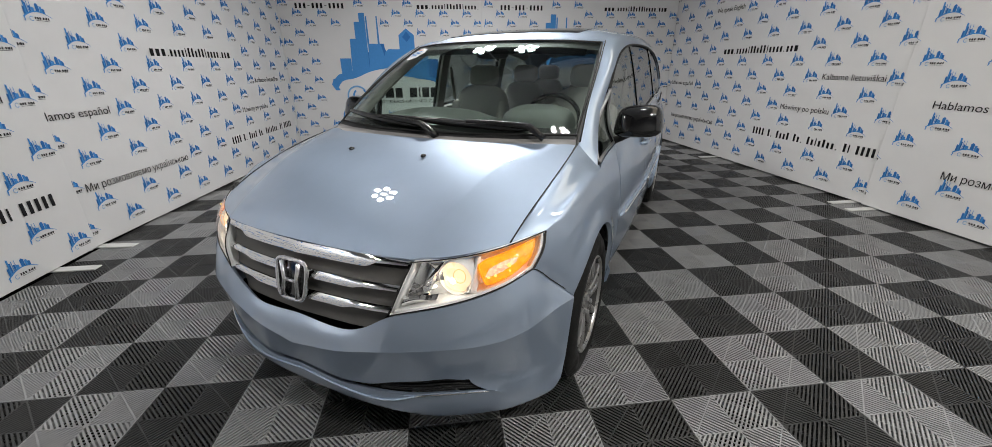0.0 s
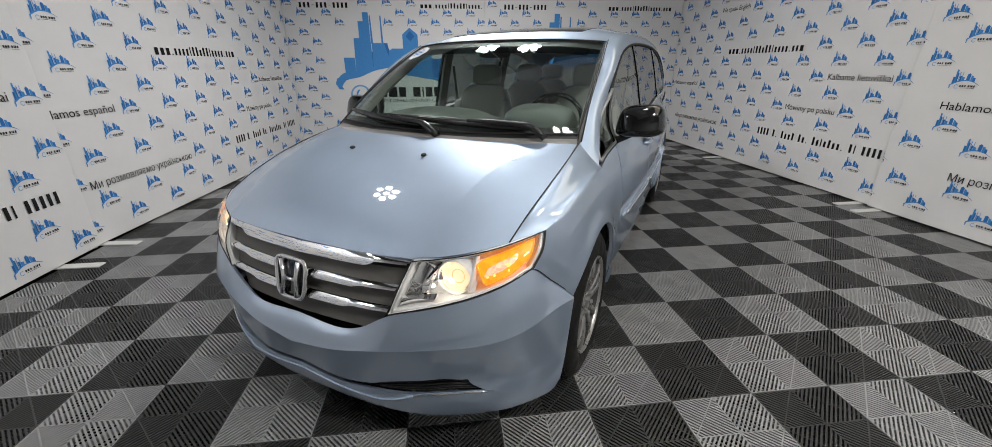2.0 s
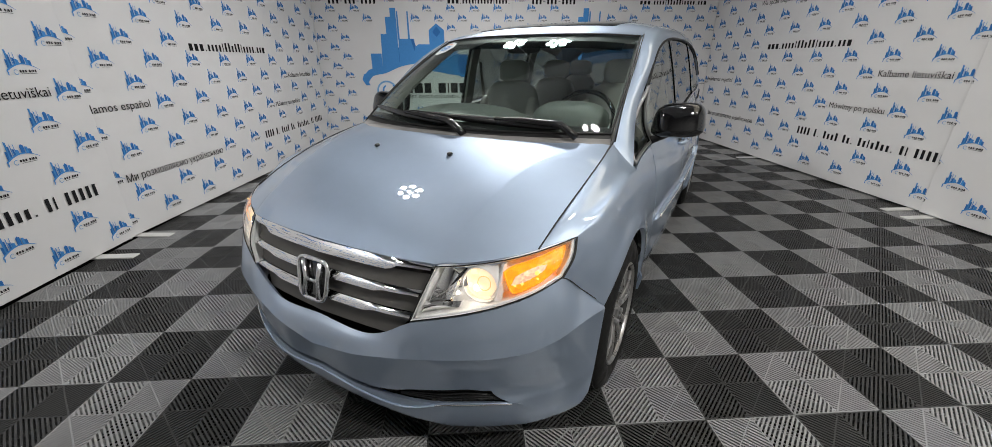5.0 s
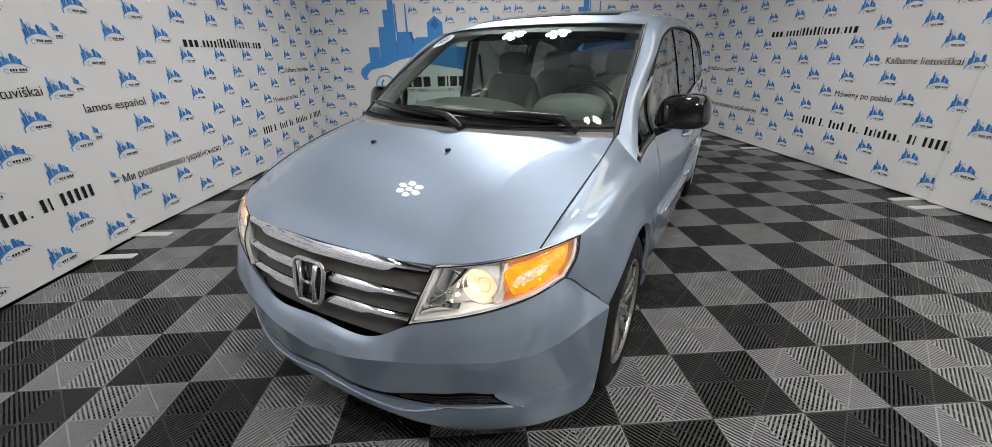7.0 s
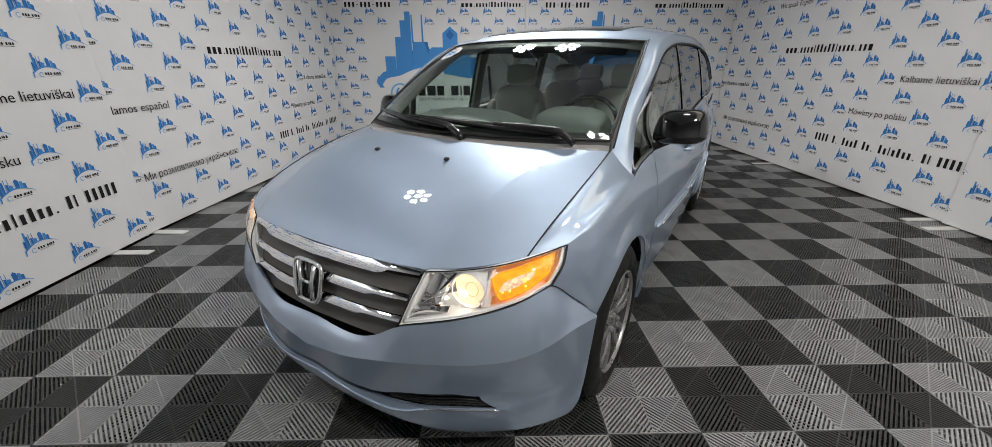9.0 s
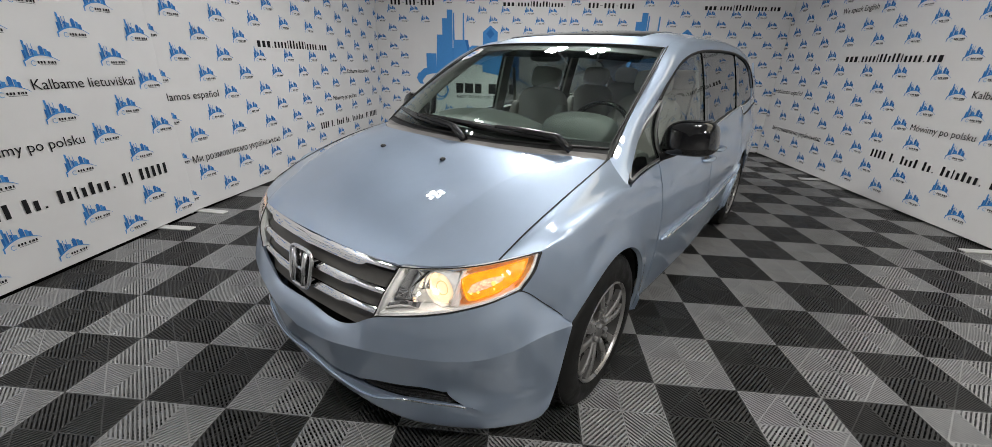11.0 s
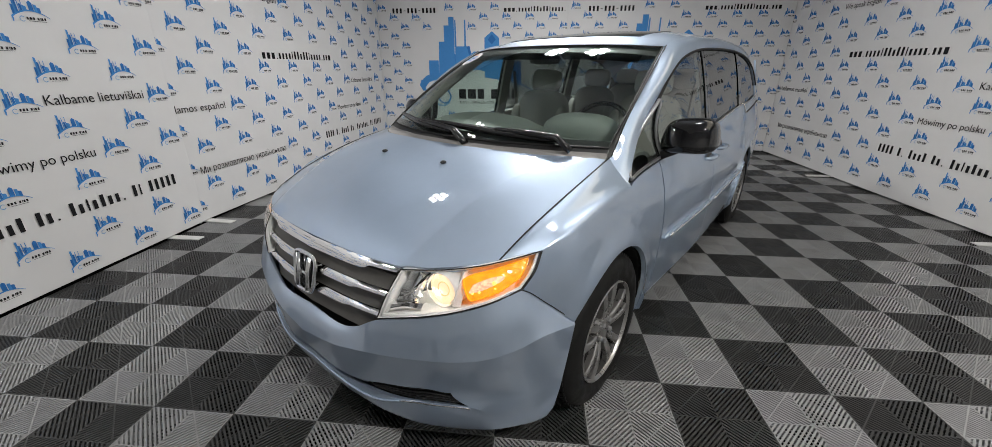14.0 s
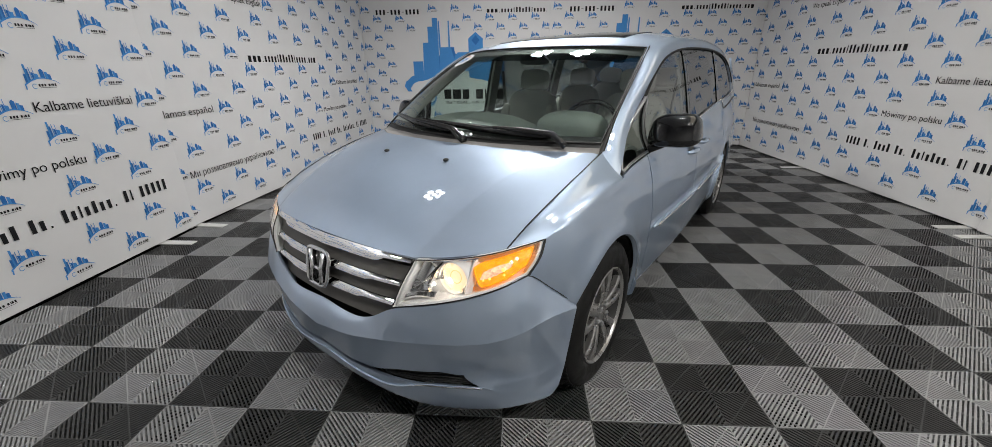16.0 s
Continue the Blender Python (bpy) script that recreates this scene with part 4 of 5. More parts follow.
    # beam bowl
    pc = Vector((0.620, 0.182, 0.770))
    aim = Vector((0.12, -1, 0.06)).normalized()
    q = aim.to_track_quat("X", "Z").to_matrix().to_4x4()
    for nm, pr, mt, lb in (("beam_bezel", [(-0.05, 0.072), (0.000, 0.068), (0.010, 0.064), (0.012, 0.060), (0.004, 0.0575), (-0.01, 0.056)], M_BEZEL, "silver ring round the beam"),
                           ("beam_lens", [(0.016, 0.0005), (0.015, 0.014), (0.012, 0.031), (0.006, 0.045), (0.000, 0.053), (-0.005, 0.057)], M_BEAM, "glowing warm beam bowl")):
        bm = bmesh.new()
        spin(bm, pr, 32, "x")
        bmesh.ops.transform(bm, matrix=Matrix.Translation(pc) @ q, verts=bm.verts)
        if s < 0:
            bmesh.ops.scale(bm, vec=(-1, 1, 1), verts=bm.verts)
            bmesh.ops.reverse_faces(bm, faces=bm.faces)
        part(nm, bm, mt, lamp, lb, smooth=True, angle=50)
    bm = bmesh.new()
    tube(bm, [(s * (pc.x + 0.024 + 0.021 * math.cos(a)), pc.y - 0.019 + 0.005 * math.cos(a), pc.z + 0.018 + 0.026 * math.sin(a)) for a in [2 * math.pi * k / 24 for k in range(24)]], 0.0018, 6, closed=True)
    part("bulb_ring", bm, M_RING, lamp, "ring round the bulb, lamplight on it put in as glow", smooth=True)
    bm = bmesh.new()
    bmesh.ops.create_uvsphere(bm, u_segments=12, v_segments=8, radius=0.010)
    bmesh.ops.translate(bm, vec=(s * (pc.x - 0.006), pc.y - 0.016, pc.z - 0.008), verts=bm.verts)
    part("bulb", bm, M_FILAMENT, lamp, "bright bulb", smooth=True)
    # added fill bulb for the grey inner chamber
    bm = bmesh.new()
    bmesh.ops.create_uvsphere(bm, u_segments=10, v_segments=8, radius=0.0055)
    p = lens_at(0.24, 0.42, 0.036)
    bmesh.ops.translate(bm, vec=(s * p.x, p.y, p.z), verts=bm.verts)
    part("chamber_fill", bm, M_CHAMBER_FILL, lamp, "small white bulb added to brighten the inner chamber", smooth=True)
    # inner chamber: a stepped reflector, thin blades, and a wedge painting a dark reflection
    for u0, u1, v0, v1, d in ((0.045, 0.30, 0.10, 0.24, 0.030), (0.06, 0.20, 0.26, 0.90, 0.045), (0.21, 0.33, 0.45, 0.92, 0.060)):
        rows = [[lens_at(u0 + (u1 - u0) * a / 6, v0 + (v1 - v0) * b / 6, d + 0.010 * math.sin(math.pi * a / 6)) for a in range(7)] for b in range(7)]
        sheet("reflector_step", rows, M_CHROME, lamp, s, depth=0.02, angle=40)
    for a, b, w, mt, nm in (((0.165, 0.60), (0.225, 0.90), 0.010, M_BLACKSATIN, "reflection_wedge"), ((0.07, 0.36), (0.20, 0.58), 0.004, M_CHROME, "reflector_blade"), ((0.12, 0.30), (0.27, 0.42), 0.003, M_CHROME, "reflector_blade"), ((0.16, 0.44), (0.20, 0.86), 0.003, M_CHROME, "reflector_blade")):
        p, r = lens_at(*a, 0.024), lens_at(*b, 0.030)
        bm = bmesh.new()
        tube(bm, [(s * c.x, c.y, c.z) for c in (p, p.lerp(r, 0.5) + Vector((0.004, 0, 0.003)), r)], [w * 0.2, w, w * 0.5], 6, flat=0.4)
        part(nm, bm, mt, lamp, smooth=True)
    bm = bmesh.new()
    tube(bm, [(s * p.x, p.y, p.z) for p in border], 0.0022, 6, closed=True)
    part("lamp_seal", bm, M_SEAL, lamp)
    bm = bmesh.new()
    tail = [lens_rows[k][-1] for k in range(len(lens_rows))]
    tube(bm, [(s * (p.x + 0.003), p.y + 0.004, p.z) for p in lens_rows[0][17:-1] + tail], 0.003, 6)
    part("lamp_seal", bm, M_SEAL, lamp)
    bm = bmesh.new()
    inner = [deep(centre.lerp(p, 0.955), 0.012) for p in border]
    tube(bm, [(s * p.x, p.y, p.z) for p in inner], 0.0065, 6, closed=True)
    part("lamp_rim", bm, M_BEZEL, lamp, "silver inner rim", smooth=True)

# fenders
r0 = knots([(0.769, 0.311, 0.877), (0.782, 0.45, 0.939), (0.795, 0.65, 1.005), (0.798, 0.85, 1.055), (0.789, 1.085, 1.098)], 8)
n = 48
arc = lambda ya, t0, t1, k: [(ya + ARCH * math.cos(radians(t0 + (t1 - t0) * i / (k - 1))), HUB_Z + ARCH * math.sin(radians(t0 + (t1 - t0) * i / (k - 1)))) for i in range(k)]
seam = line2([(0.326, 0.792), (0.42, 0.70), (0.535, 0.59)], 10)
low = seam[:-1] + arc(AXLE_F, 146, -16, 33) + [(1.30, 0.235), (1.34, 0.232), (1.38, 0.23), (1.405, 0.23), (1.425, 0.23), (1.44, 0.23)]
ftop = [(y, shoulder(y) if y < 1.07 else belt(y) - 0.014) for y in np.linspace(0.432, 1.455, len(low))]
flank = side_rows(ftop, low, 16, tight=True)
cut = max(i for i, p in enumerate(ftop) if p[0] < 1.07)
over = []
for i in range(cut + 1):
    k = i / cut * (len(r0) - 1)
    a = r0[int(k)].lerp(r0[min(int(k) + 1, len(r0) - 1)], k - int(k))
    w = min(1.0, (cut - i) / 6 + 0.15, i / 5 + 0.1)
    e0 = flank[-1][i]
    b = e0 + Vector((-0.017, 0, 0.0115)) * w
    c = e0 + Vector((-0.005, 0, 0.0090)) * w
    # a tight shoulder crease, a shallow hollow, then a soft roll into the hood gap
    swell = min(1.0, (b - a).length / 0.1) * min(1.0, (cut - i) / 8, i / 8)
    roll = [e0.lerp(c, t).lerp(c.lerp(b, t), t) for t in (0.33, 0.67)]
    over.append([e0] + roll + [b.lerp(a, t) + Vector((0.4, 0, 0.9)) * swell * (0.004 * math.sin(math.pi * t) - 0.0048 * math.sin(2 * math.pi * t)) for t in (0, 0.05, 0.11, 0.18, 0.26, 0.35, 0.45, 0.55, 0.65, 0.75, 0.85, 0.94, 1)])
fender_front = [r[:cut + 1] for r in flank] + [list(r) for r in zip(*over)][1:]
fender_back = [r[cut:] for r in flank]
for s in (1, -1):
    f = new("front_fender")
    f.parent = car
    f.empty_display_size = 0.05
    bm = bmesh.new()
    for rows in (fender_front, fender_back):
        grid_faces(bm, rows if s > 0 else mirror_rows(rows), flip=s < 0)
    bmesh.ops.remove_doubles(bm, verts=bm.verts, dist=0.0005)
    rim(bm, 0.018)
    part("fender_panel", bm, M_PAINT, f, smooth=True, angle=32)
    bm = bmesh.new()
    tube(bm, [(s * (p.x + 0.0025), p.y - 0.004, p.z + 0.002) for p in knots([B_TOP[7], B_TOP[8], B_TOP[9], B_TOP[10]], 8)[8:]], 0.0019, 6)
    part("panel_gap", bm, M_SEAL, f, "dark gap along the bumper")
    bm = bmesh.new()
    tube(bm, [(s * (p.x - 0.0025), p.y - 0.001, p.z + 0.0005) for p in r0], 0.0032, 6)
    part("panel_gap", bm, M_SEAL, f, "dark gap along the hood")
    bm = bmesh.new()
    a = arc(AXLE_F, 184, -16, 40)
    lip = [[Vector((side_x(y, z) - d, AXLE_F + (y - AXLE_F) * k, HUB_Z + (z - HUB_Z) * k)) for y, z in a] for d, k in ((0.004, 0.999), (0.012, 0.988), (0.020, 0.982))]
    grid_faces(bm, lip if s > 0 else mirror_rows(lip), flip=s > 0)
    part("arch_lip", bm, M_PAINT, f, "turned-in edge of the wheel arch", smooth=True, angle=60)

# doors, quarter and sill on each flank
for s in (1, -1):
    front_door = new("front_door")
    slide = new("sliding_door")
    quarter = new("rear_quarter")
    for o in (front_door, slide, quarter):
        o.parent = car
        o.empty_display_size = 0.05
    k = 26
    ys = np.linspace(1.466, 2.385, k)
    sheet("door_skin", side_rows([(y, belt(y) - 0.014) for y in ys], [(y, 0.285) for y in np.linspace(1.45, 2.385, k)], 14), M_PAINT, front_door, s, 0.015, angle=60)
    ys = np.linspace(2.393, 3.715, k)
    sheet("door_skin", side_rows([(y, belt(y) - 0.014) for y in ys], [(y, 0.285) for y in np.linspace(2.393, 3.42, k)], 14), M_PAINT, slide, s, 0.015, angle=60)
    qlow = [(3.428, 0.285), (3.44, 0.27), (3.455, 0.25)] + arc(AXLE_R, 196, -16, 33) + [(4.36, 0.25), (4.6, 0.27), (4.85, 0.30), (5.02, 0.33)]
    ys = np.linspace(3.723, 5.02, len(qlow))
    sheet("quarter_panel", side_rows([(y, belt(y) - 0.014 - 0.075 * min(max((y - 3.73) / 0.08, 0), 1)) for y in ys], qlow, 16), M_PAINT, quarter, s, 0.018, angle=60)
    ys = np.linspace(3.80, 5.02, 24)
    sheet("quarter_upper", side_rows([(y, belt(y) - 0.010) for y in ys], [(y, belt(y) - 0.080) for y in ys], 3), M_PAINT, quarter, s, 0.015, angle=60)
    bm = bmesh.new()
    pts = [(s * (side_x(y, belt(y) - 0.085) - 0.002), y, belt(y) - 0.085) for y in np.linspace(3.80, 4.95, 16)]
    tube(bm, pts, 0.011, 6, flat=0.8)
    part("slide_rail", bm, M_SEAL, quarter, "black slide rail")
    ys = np.linspace(1.29, 3.44, 30)
    sheet("sill", side_rows([(y, 0.278) for y in ys], [(y, 0.165) for y in ys], 5), M_PAINT, car, s, 0.05, angle=60)
    # rub strips
    for par, y0, y1 in ((front_door, 1.50, 2.375), (slide, 2.40, 3.50)):
        bm = bmesh.new()
        pts = [(s * (side_x(y, 0.612) + 0.006), y, 0.612) for y in np.linspace(y0, y1, 14)]
        tube(bm, pts, [0.006] + [0.016] * 12 + [0.010], 8, flat=1.0)
        part("rub_strip", bm, M_PAINT, par, smooth=True)
        bm = bmesh.new()
        tube(bm, [(s * (side_x(y, 0.612) + 0.020), y, 0.617) for y in np.linspace(y0 + 0.05, y1 - 0.02, 14)], 0.0085, 6)
        part("strip_trim", bm, M_CHROME, par, "bright strip", smooth=True)
    # handles
    for par, y0, z in ((front_door, 2.17, 0.935), (slide, 2.50, 0.955)):
        bm = bmesh.new()
        pts = [(s * (side_x(y, z) + d), y, z) for y, d in ((y0, 0.004), (y0 + 0.03, 0.030), (y0 + 0.10, 0.036), (y0 + 0.17, 0.032), (y0 + 0.20, 0.004))]
        tube(bm, pts, [0.012, 0.017, 0.018, 0.017, 0.012], 10, flat=0.75)
        part("door_handle", bm, M_PAINT, par, "light blue pull handle", smooth=True)
        # dark grey cup: the shade behind the handle is put into its colour
        bm = bmesh.new()
        x = side_x(y0 + 0.1, z) + 0.001
        spin(bm, [(0, 0.001), (-0.002, 0.03), (0.001, 0.045)], 20, "x")
        bmesh.ops.transform(bm, matrix=Matrix.Translation((s * x, y0 + 0.09, z)) @ Matrix.Diagonal((s, 1.5, 1, 1)), verts=bm.verts)
        part("handle_cup", bm, M_GRILLE, par, "hollow behind the handle, its shade put in as dark grey", smooth=True)
    # glass, pillars, bright belt line
    for par, y0, y1, gm, lab in ((front_door, 1.545, 2.335, M_GLASS_SIDE, "side window, shut"), (slide, 2.425, 3.495, M_GLASS_DARK, "tinted side window, shut")):
        ys = np.linspace(y0, y1, 24)
        pane = sheet("window", side_rows([(y, eave(y) - 0.008) for y in ys], [(y, belt(y)) for y in ys], 10, -0.010), gm, par, s, 0, lab, angle=80)
        pane.visible_shadow = False
    ys = np.linspace(3.60, 4.58, 24)
    pane = sheet("window", side_rows([(y, eave(y) - 0.008) for y in ys], [(y, min(belt(y), eave(y) - 0.02)) for y in ys], 8, -0.010), M_GLASS_DARK, quarter, s, 0, "tinted corner window", angle=80)
    pane.visible_shadow = False
    for par, y0, y1 in ((front_door, 2.335, 2.383), (slide, 2.390, 2.428), (slide, 3.490, 3.545), (quarter, 3.550, 3.605)):
        ys = np.linspace(y0, y1, 4)
        sheet("pillar_cover", side_rows([(y, eave(y) - 0.006) for y in ys], [(y, belt(y) - 0.012) for y in ys], 8, -0.004), M_BLACKGLOSS, par, s, 0.02, "black pillar cover", angle=60)
    # front corner window
    ys = np.linspace(1.115, 1.505, 12)
    pane = sheet("corner_window", side_rows([(y, eave(y) - 0.010) for y in ys], [(y, belt(y) + 0.006) for y in ys], 6, -0.012), M_GLASS_SIDE, car, s, 0, "small three-cornered front window", angle=80)
    pane.visible_shadow = False
    bm = bmesh.new()
    ring = [(y, eave(y) - 0.006) for y in np.linspace(1.09, 1.515, 12)] + [(1.515, z) for z in np.linspace(eave(1.515) - 0.04, belt(1.515) + 0.02, 8)] + [(y, belt(y)) for y in np.linspace(1.515, 1.09, 10)]
    tube(bm, [(s * side_x(y, z), y, z) for y, z in ring], 0.0085, 6, closed=True)
    part("corner_trim", bm, M_SATIN, car, "bright window surround", smooth=True)
    ys = np.linspace(1.512, 1.548, 3)
    sheet("mirror_pillar", side_rows([(y, eave(y) - 0.008) for y in ys], [(y, belt(y) - 0.012) for y in ys], 8, -0.003), M_SEAL, front_door, s, 0.02, "black upright", angle=60)
    for par, y0, y1 in ((front_door, 1.53, 2.384), (slide, 2.392, 3.715)):
        bm = bmesh.new()
        tube(bm, [(s * (side_x(y, belt(y) - 0.006) + 0.002), y, belt(y) - 0.006) for y in np.linspace(y0, y1, 18)], 0.0075, 6, flat=1.0)
        part("belt_trim", bm, M_CHROME, par, "bright belt strip", smooth=True)
    bm = bmesh.new()
    tube(bm, [(s * (side_x(y, belt(y) - 0.004) + 0.002), y, belt(y) - 0.004) for y in np.linspace(3.62, 4.60, 12)], 0.0075, 6)
    tube(bm, [(s * (side_x(3.72 + 0.08 * t, belt(3.72) - 0.01 - 0.08 * t) + 0.002), 3.72 + 0.08 * t, belt(3.72) - 0.01 - 0.08 * t) for t in (0, 0.33, 0.66, 1)], 0.0075, 6)
    part("belt_trim", bm, M_CHROME, quarter, "bright belt strip", smooth=True)
    bm = bmesh.new()
    tube(bm, [(s * (side_x(y, eave(y)) + 0.001), y, eave(y) - 0.002) for y in np.linspace(1.5, 4.60, 40)], 0.008, 6)
    part("window_seal", bm, M_SEAL, car, "black seal over the windows")
    # mirror
    mirror = new("door_mirror")
    mirror.parent = front_door
    mirror.empty_display_size = 0.05
    bm = bmesh.new()
    bmesh.ops.create_uvsphere(bm, u_segments=32, v_segments=20, radius=1.0)
    for v in bm.verts:
        c = v.co
        e = 0.55
        p = Vector([math.copysign(abs(a) ** e, a) for a in c])
        k = (1.0 - 0.10 * p.z)
        back = 0.030 if p.y > 0 else 0.105 * (1 - 0.20 * p.z)
        top = 0.085 + 0.006 * p.x
        v.co = Vector((1.010 + 0.121 * p.x * k - 0.012 * (p.x < 0) * (1 - p.z) * 0.5, 1.535 + back * p.y + 0.03 * (p.x > 0) * p.x, 1.165 + top * p.z - (0.012 if p.z < 0 else 0) * p.x * -1))
    if s < 0:
        bmesh.ops.scale(bm, vec=(-1, 1, 1), verts=bm.verts)
        bmesh.ops.reverse_faces(bm, faces=bm.faces)
    shell = part("door_mirror", bm, M_BLACKGLOSS, front_door, "black gloss door mirror", smooth=True)
    bpy.data.objects.remove(mirror)
    bm = bmesh.new()
    tube(bm, [(s * 0.885, 1.50, 1.055), (s * 0.935, 1.515, 1.075), (s * 0.99, 1.53, 1.105)], [0.034, 0.026, 0.03], 10, flat=0.6)
    part("mirror_arm", bm, M_BLACK, front_door, "black mirror arm", smooth=True)

# windscreen frame, pillars and roof
W_EDGE = [(0.790, 1.088, 1.102), (0.765, 1.30, 1.262), (0.738, 1.60, 1.440), (0.703, 1.900, 1.592), (0.702, 2.20, 1.650), (0.700, 2.60, 1.680), (0.695, 3.40, 1.690), (0.680, 4.20, 1.655), (0.645, 4.88, 1.580)]
E_Y = [1.085, 1.34, 1.63, 1.90, 2.20, 2.60, 3.40, 4.20, 4.62]
S_EDGE = [(side_x(y, eave(y)) + 0.002, y, eave(y)) for y in E_Y]
M_EDGE = [tuple((Vector(a) + Vector(b)) / 2 + Vector((k, 0, k))) for a, b, k in zip(W_EDGE, S_EDGE, [0.005, 0.012] + [0.016] * 7)]
P_S, P_W = (side_x(1.03, 0.99) - 0.012, 1.03, 0.984), (0.783, 1.02, 1.074)
P_M = tuple((Vector(P_S) + Vector(P_W)) / 2 + Vector((-0.006, 0, -0.004)))
for s in (1, -1):
    sheet("roof_pillar", kloft([[P_S] + S_EDGE, [P_M] + M_EDGE, [P_W] + W_EDGE], 7, 5), M_PAINT, car, s, 0.02, "light blue front pillar and roof edge", angle=60)
    # rear corner post
    ys = np.linspace(4.60, 5.0, 8)
    sheet("rear_post", side_rows([(y, interp(y, [4.6, 4.88, 5.0], [1.30, 1.56, 1.45])) for y in ys], [(y, belt(y) - 0.012) for y in ys], 8), M_PAINT, car, s, 0.02, angle=60)

R_C = [
    [(0, 1.745, 1.612), (0, 2.10, 1.685), (0, 2.60, 1.728), (0, 3.40, 1.736), (0, 4.20, 1.700), (0, 4.90, 1.625)],
    [(0.30, 1.768, 1.610), (0.30, 2.11, 1.681), (0.30, 2.60, 1.724), (0.30, 3.40, 1.732), (0.30, 4.20, 1.696), (0.29, 4.90, 1.620)],
    [(0.53, 1.825, 1.603), (0.54, 2.14, 1.667), (0.54, 2.60, 1.709), (0.54, 3.40, 1.717), (0.53, 4.20, 1.680), (0.50, 4.90, 1.603)],
    [(0.700, 1.908, 1.592), (0.698, 2.20, 1.646), (0.696, 2.60, 1.676), (0.691, 3.40, 1.686), (0.676, 4.20, 1.651), (0.641, 4.88, 1.577)],
]
rc = [knots(c, 8) for c in R_C]
roof_rows = [half_knots([c[i] for c in rc], 6) for i in range(len(rc[0]))]
sheet("roof", both_halves(roof_rows), M_PAINT, car, depth=0.02, label="light blue roof", angle=50)
full = both_halves(roof_rows)
sheet("sunroof", [[p + Vector((0, 0, 0.004)) for p in r[7:30]] for r in full[6:17]], M_BLACKGLOSS, car, depth=0.006, label="dark glass sunroof, shut", angle=50)
bm = bmesh.new()
tube(bm, [(0.0, 4.55, 1.655), (0.0, 4.66, 1.70), (0.0, 4.74, 1.685)], [0.03, 0.022, 0.008], 8, flat=0.7)
part("roof_aerial", bm, M_PAINT, car, smooth=True)

W_C = [
    [(0, 0.895, 1.138), (0, 1.30, 1.408), (0, 1.732, 1.605)],
    [(0.30, 0.915, 1.139), (0.29, 1.32, 1.408), (0.295, 1.756, 1.603)],
    [(0.56, 0.995, 1.140), (0.55, 1.385, 1.400), (0.525, 1.812, 1.596)],
    [(0.768, 1.105, 1.136), (0.742, 1.48, 1.375), (0.690, 1.892, 1.586)],
]
wc = [bow(c, 18) for c in W_C]
glass_rows = [half_knots([c[i] for c in wc], 7) for i in range(len(wc[0]))]
ws = sheet("windscreen", both_halves(glass_rows), M_GLASS, car, depth=0, label="clear windscreen with a shaded top edge", angle=60)
ws.visible_shadow = False
gfull = both_halves(glass_rows)
bm = bmesh.new()
border = gfull[0] + [r[-1] for r in gfull[1:]] + gfull[-1][-2::-1] + [r[0] for r in gfull[-2:0:-1]]
tube(bm, border, 0.0055, 6, closed=True)
part("windscreen_seal", bm, M_SEAL, car, "black rubber seal")
for lo, hi in ((0, 2), (16, 19)):
    sheet("windscreen_frit", [[p + Vector((0, 0.004, -0.006)) for p in r] for r in gfull[lo:hi]], M_SEAL, car, depth=0, label="black edge of the glass", angle=60)
for s in (1, -1):
    side_strip = [[a + Vector((0, 0.004, -0.006)), a.lerp(b, 0.3) + Vector((0, 0.004, -0.006))] for a, b in ((r[-1], r[-2]) if s > 0 else (r[0], r[1]) for r in gfull)]
    sheet("windscreen_frit", side_strip, M_SEAL, car, depth=0, angle=60, flip=s > 0)
    bm = bmesh.new()
    tube(bm, [(s * (p[0] + 0.004), p[1], p[2] + 0.004) for p in knots([Vector(q) for q in W_EDGE[:4]], 6)], 0.0035, 6)
    part("windscreen_trim", bm, M_SEAL, car, "thin black side moulding", smooth=True)

band = sheet("shade_band", [[p + Vector((0, 0.003, -0.004)) for p in r[3:-3]] for r in gfull[14:17]], M_BAND, car, depth=0, label="dark shade band along the top of the glass", angle=60)
band.visible_shadow = False

# cowl, wipers, jets
hood_back = both_halves([hood_rows[-1]])[0]
m_ = len(hood_back)
glass_base = spline(gfull[0], m_)
cowl = [[p + Vector((0, 0.006, -0.006)) for p in hood_back], [p.lerp(q, 0.5) + Vector((0, 0, -0.010)) for p, q in zip(hood_back, glass_base)], [q + Vector((0, 0, -0.004)) for q in glass_base]]
cowl_rows = [list(c) for c in zip(*[knots(c, 4) for c in zip(*cowl)])]
sheet("cowl", cowl_rows[5:], M_BLACK, car, depth=0.02, label="black plastic cowl under the windscreen", angle=60)
sheet("cowl_strip", [[p + Vector((0, 0, 0.004)) for p in r] for r in cowl_rows[:6]], M_COWL, car, depth=0.012, label="weathered grey strip behind the hood", angle=60)


def on_glass(u, v, lift):
    """A point on the windscreen: u from -1 to 1 across, v from 0 to 1 up."""
    i, j = v * (len(gfull) - 1), (u + 1) / 2 * (len(gfull[0]) - 1)
    a, b = int(min(i, len(gfull) - 2)), int(min(j, len(gfull[0]) - 2))
    p = gfull[a][b].lerp(gfull[a + 1][b], i - a).lerp(gfull[a][b + 1].lerp(gfull[a + 1][b + 1], i - a), j - b)
    return p + Vector((0, -0.5, 0.86)) * lift


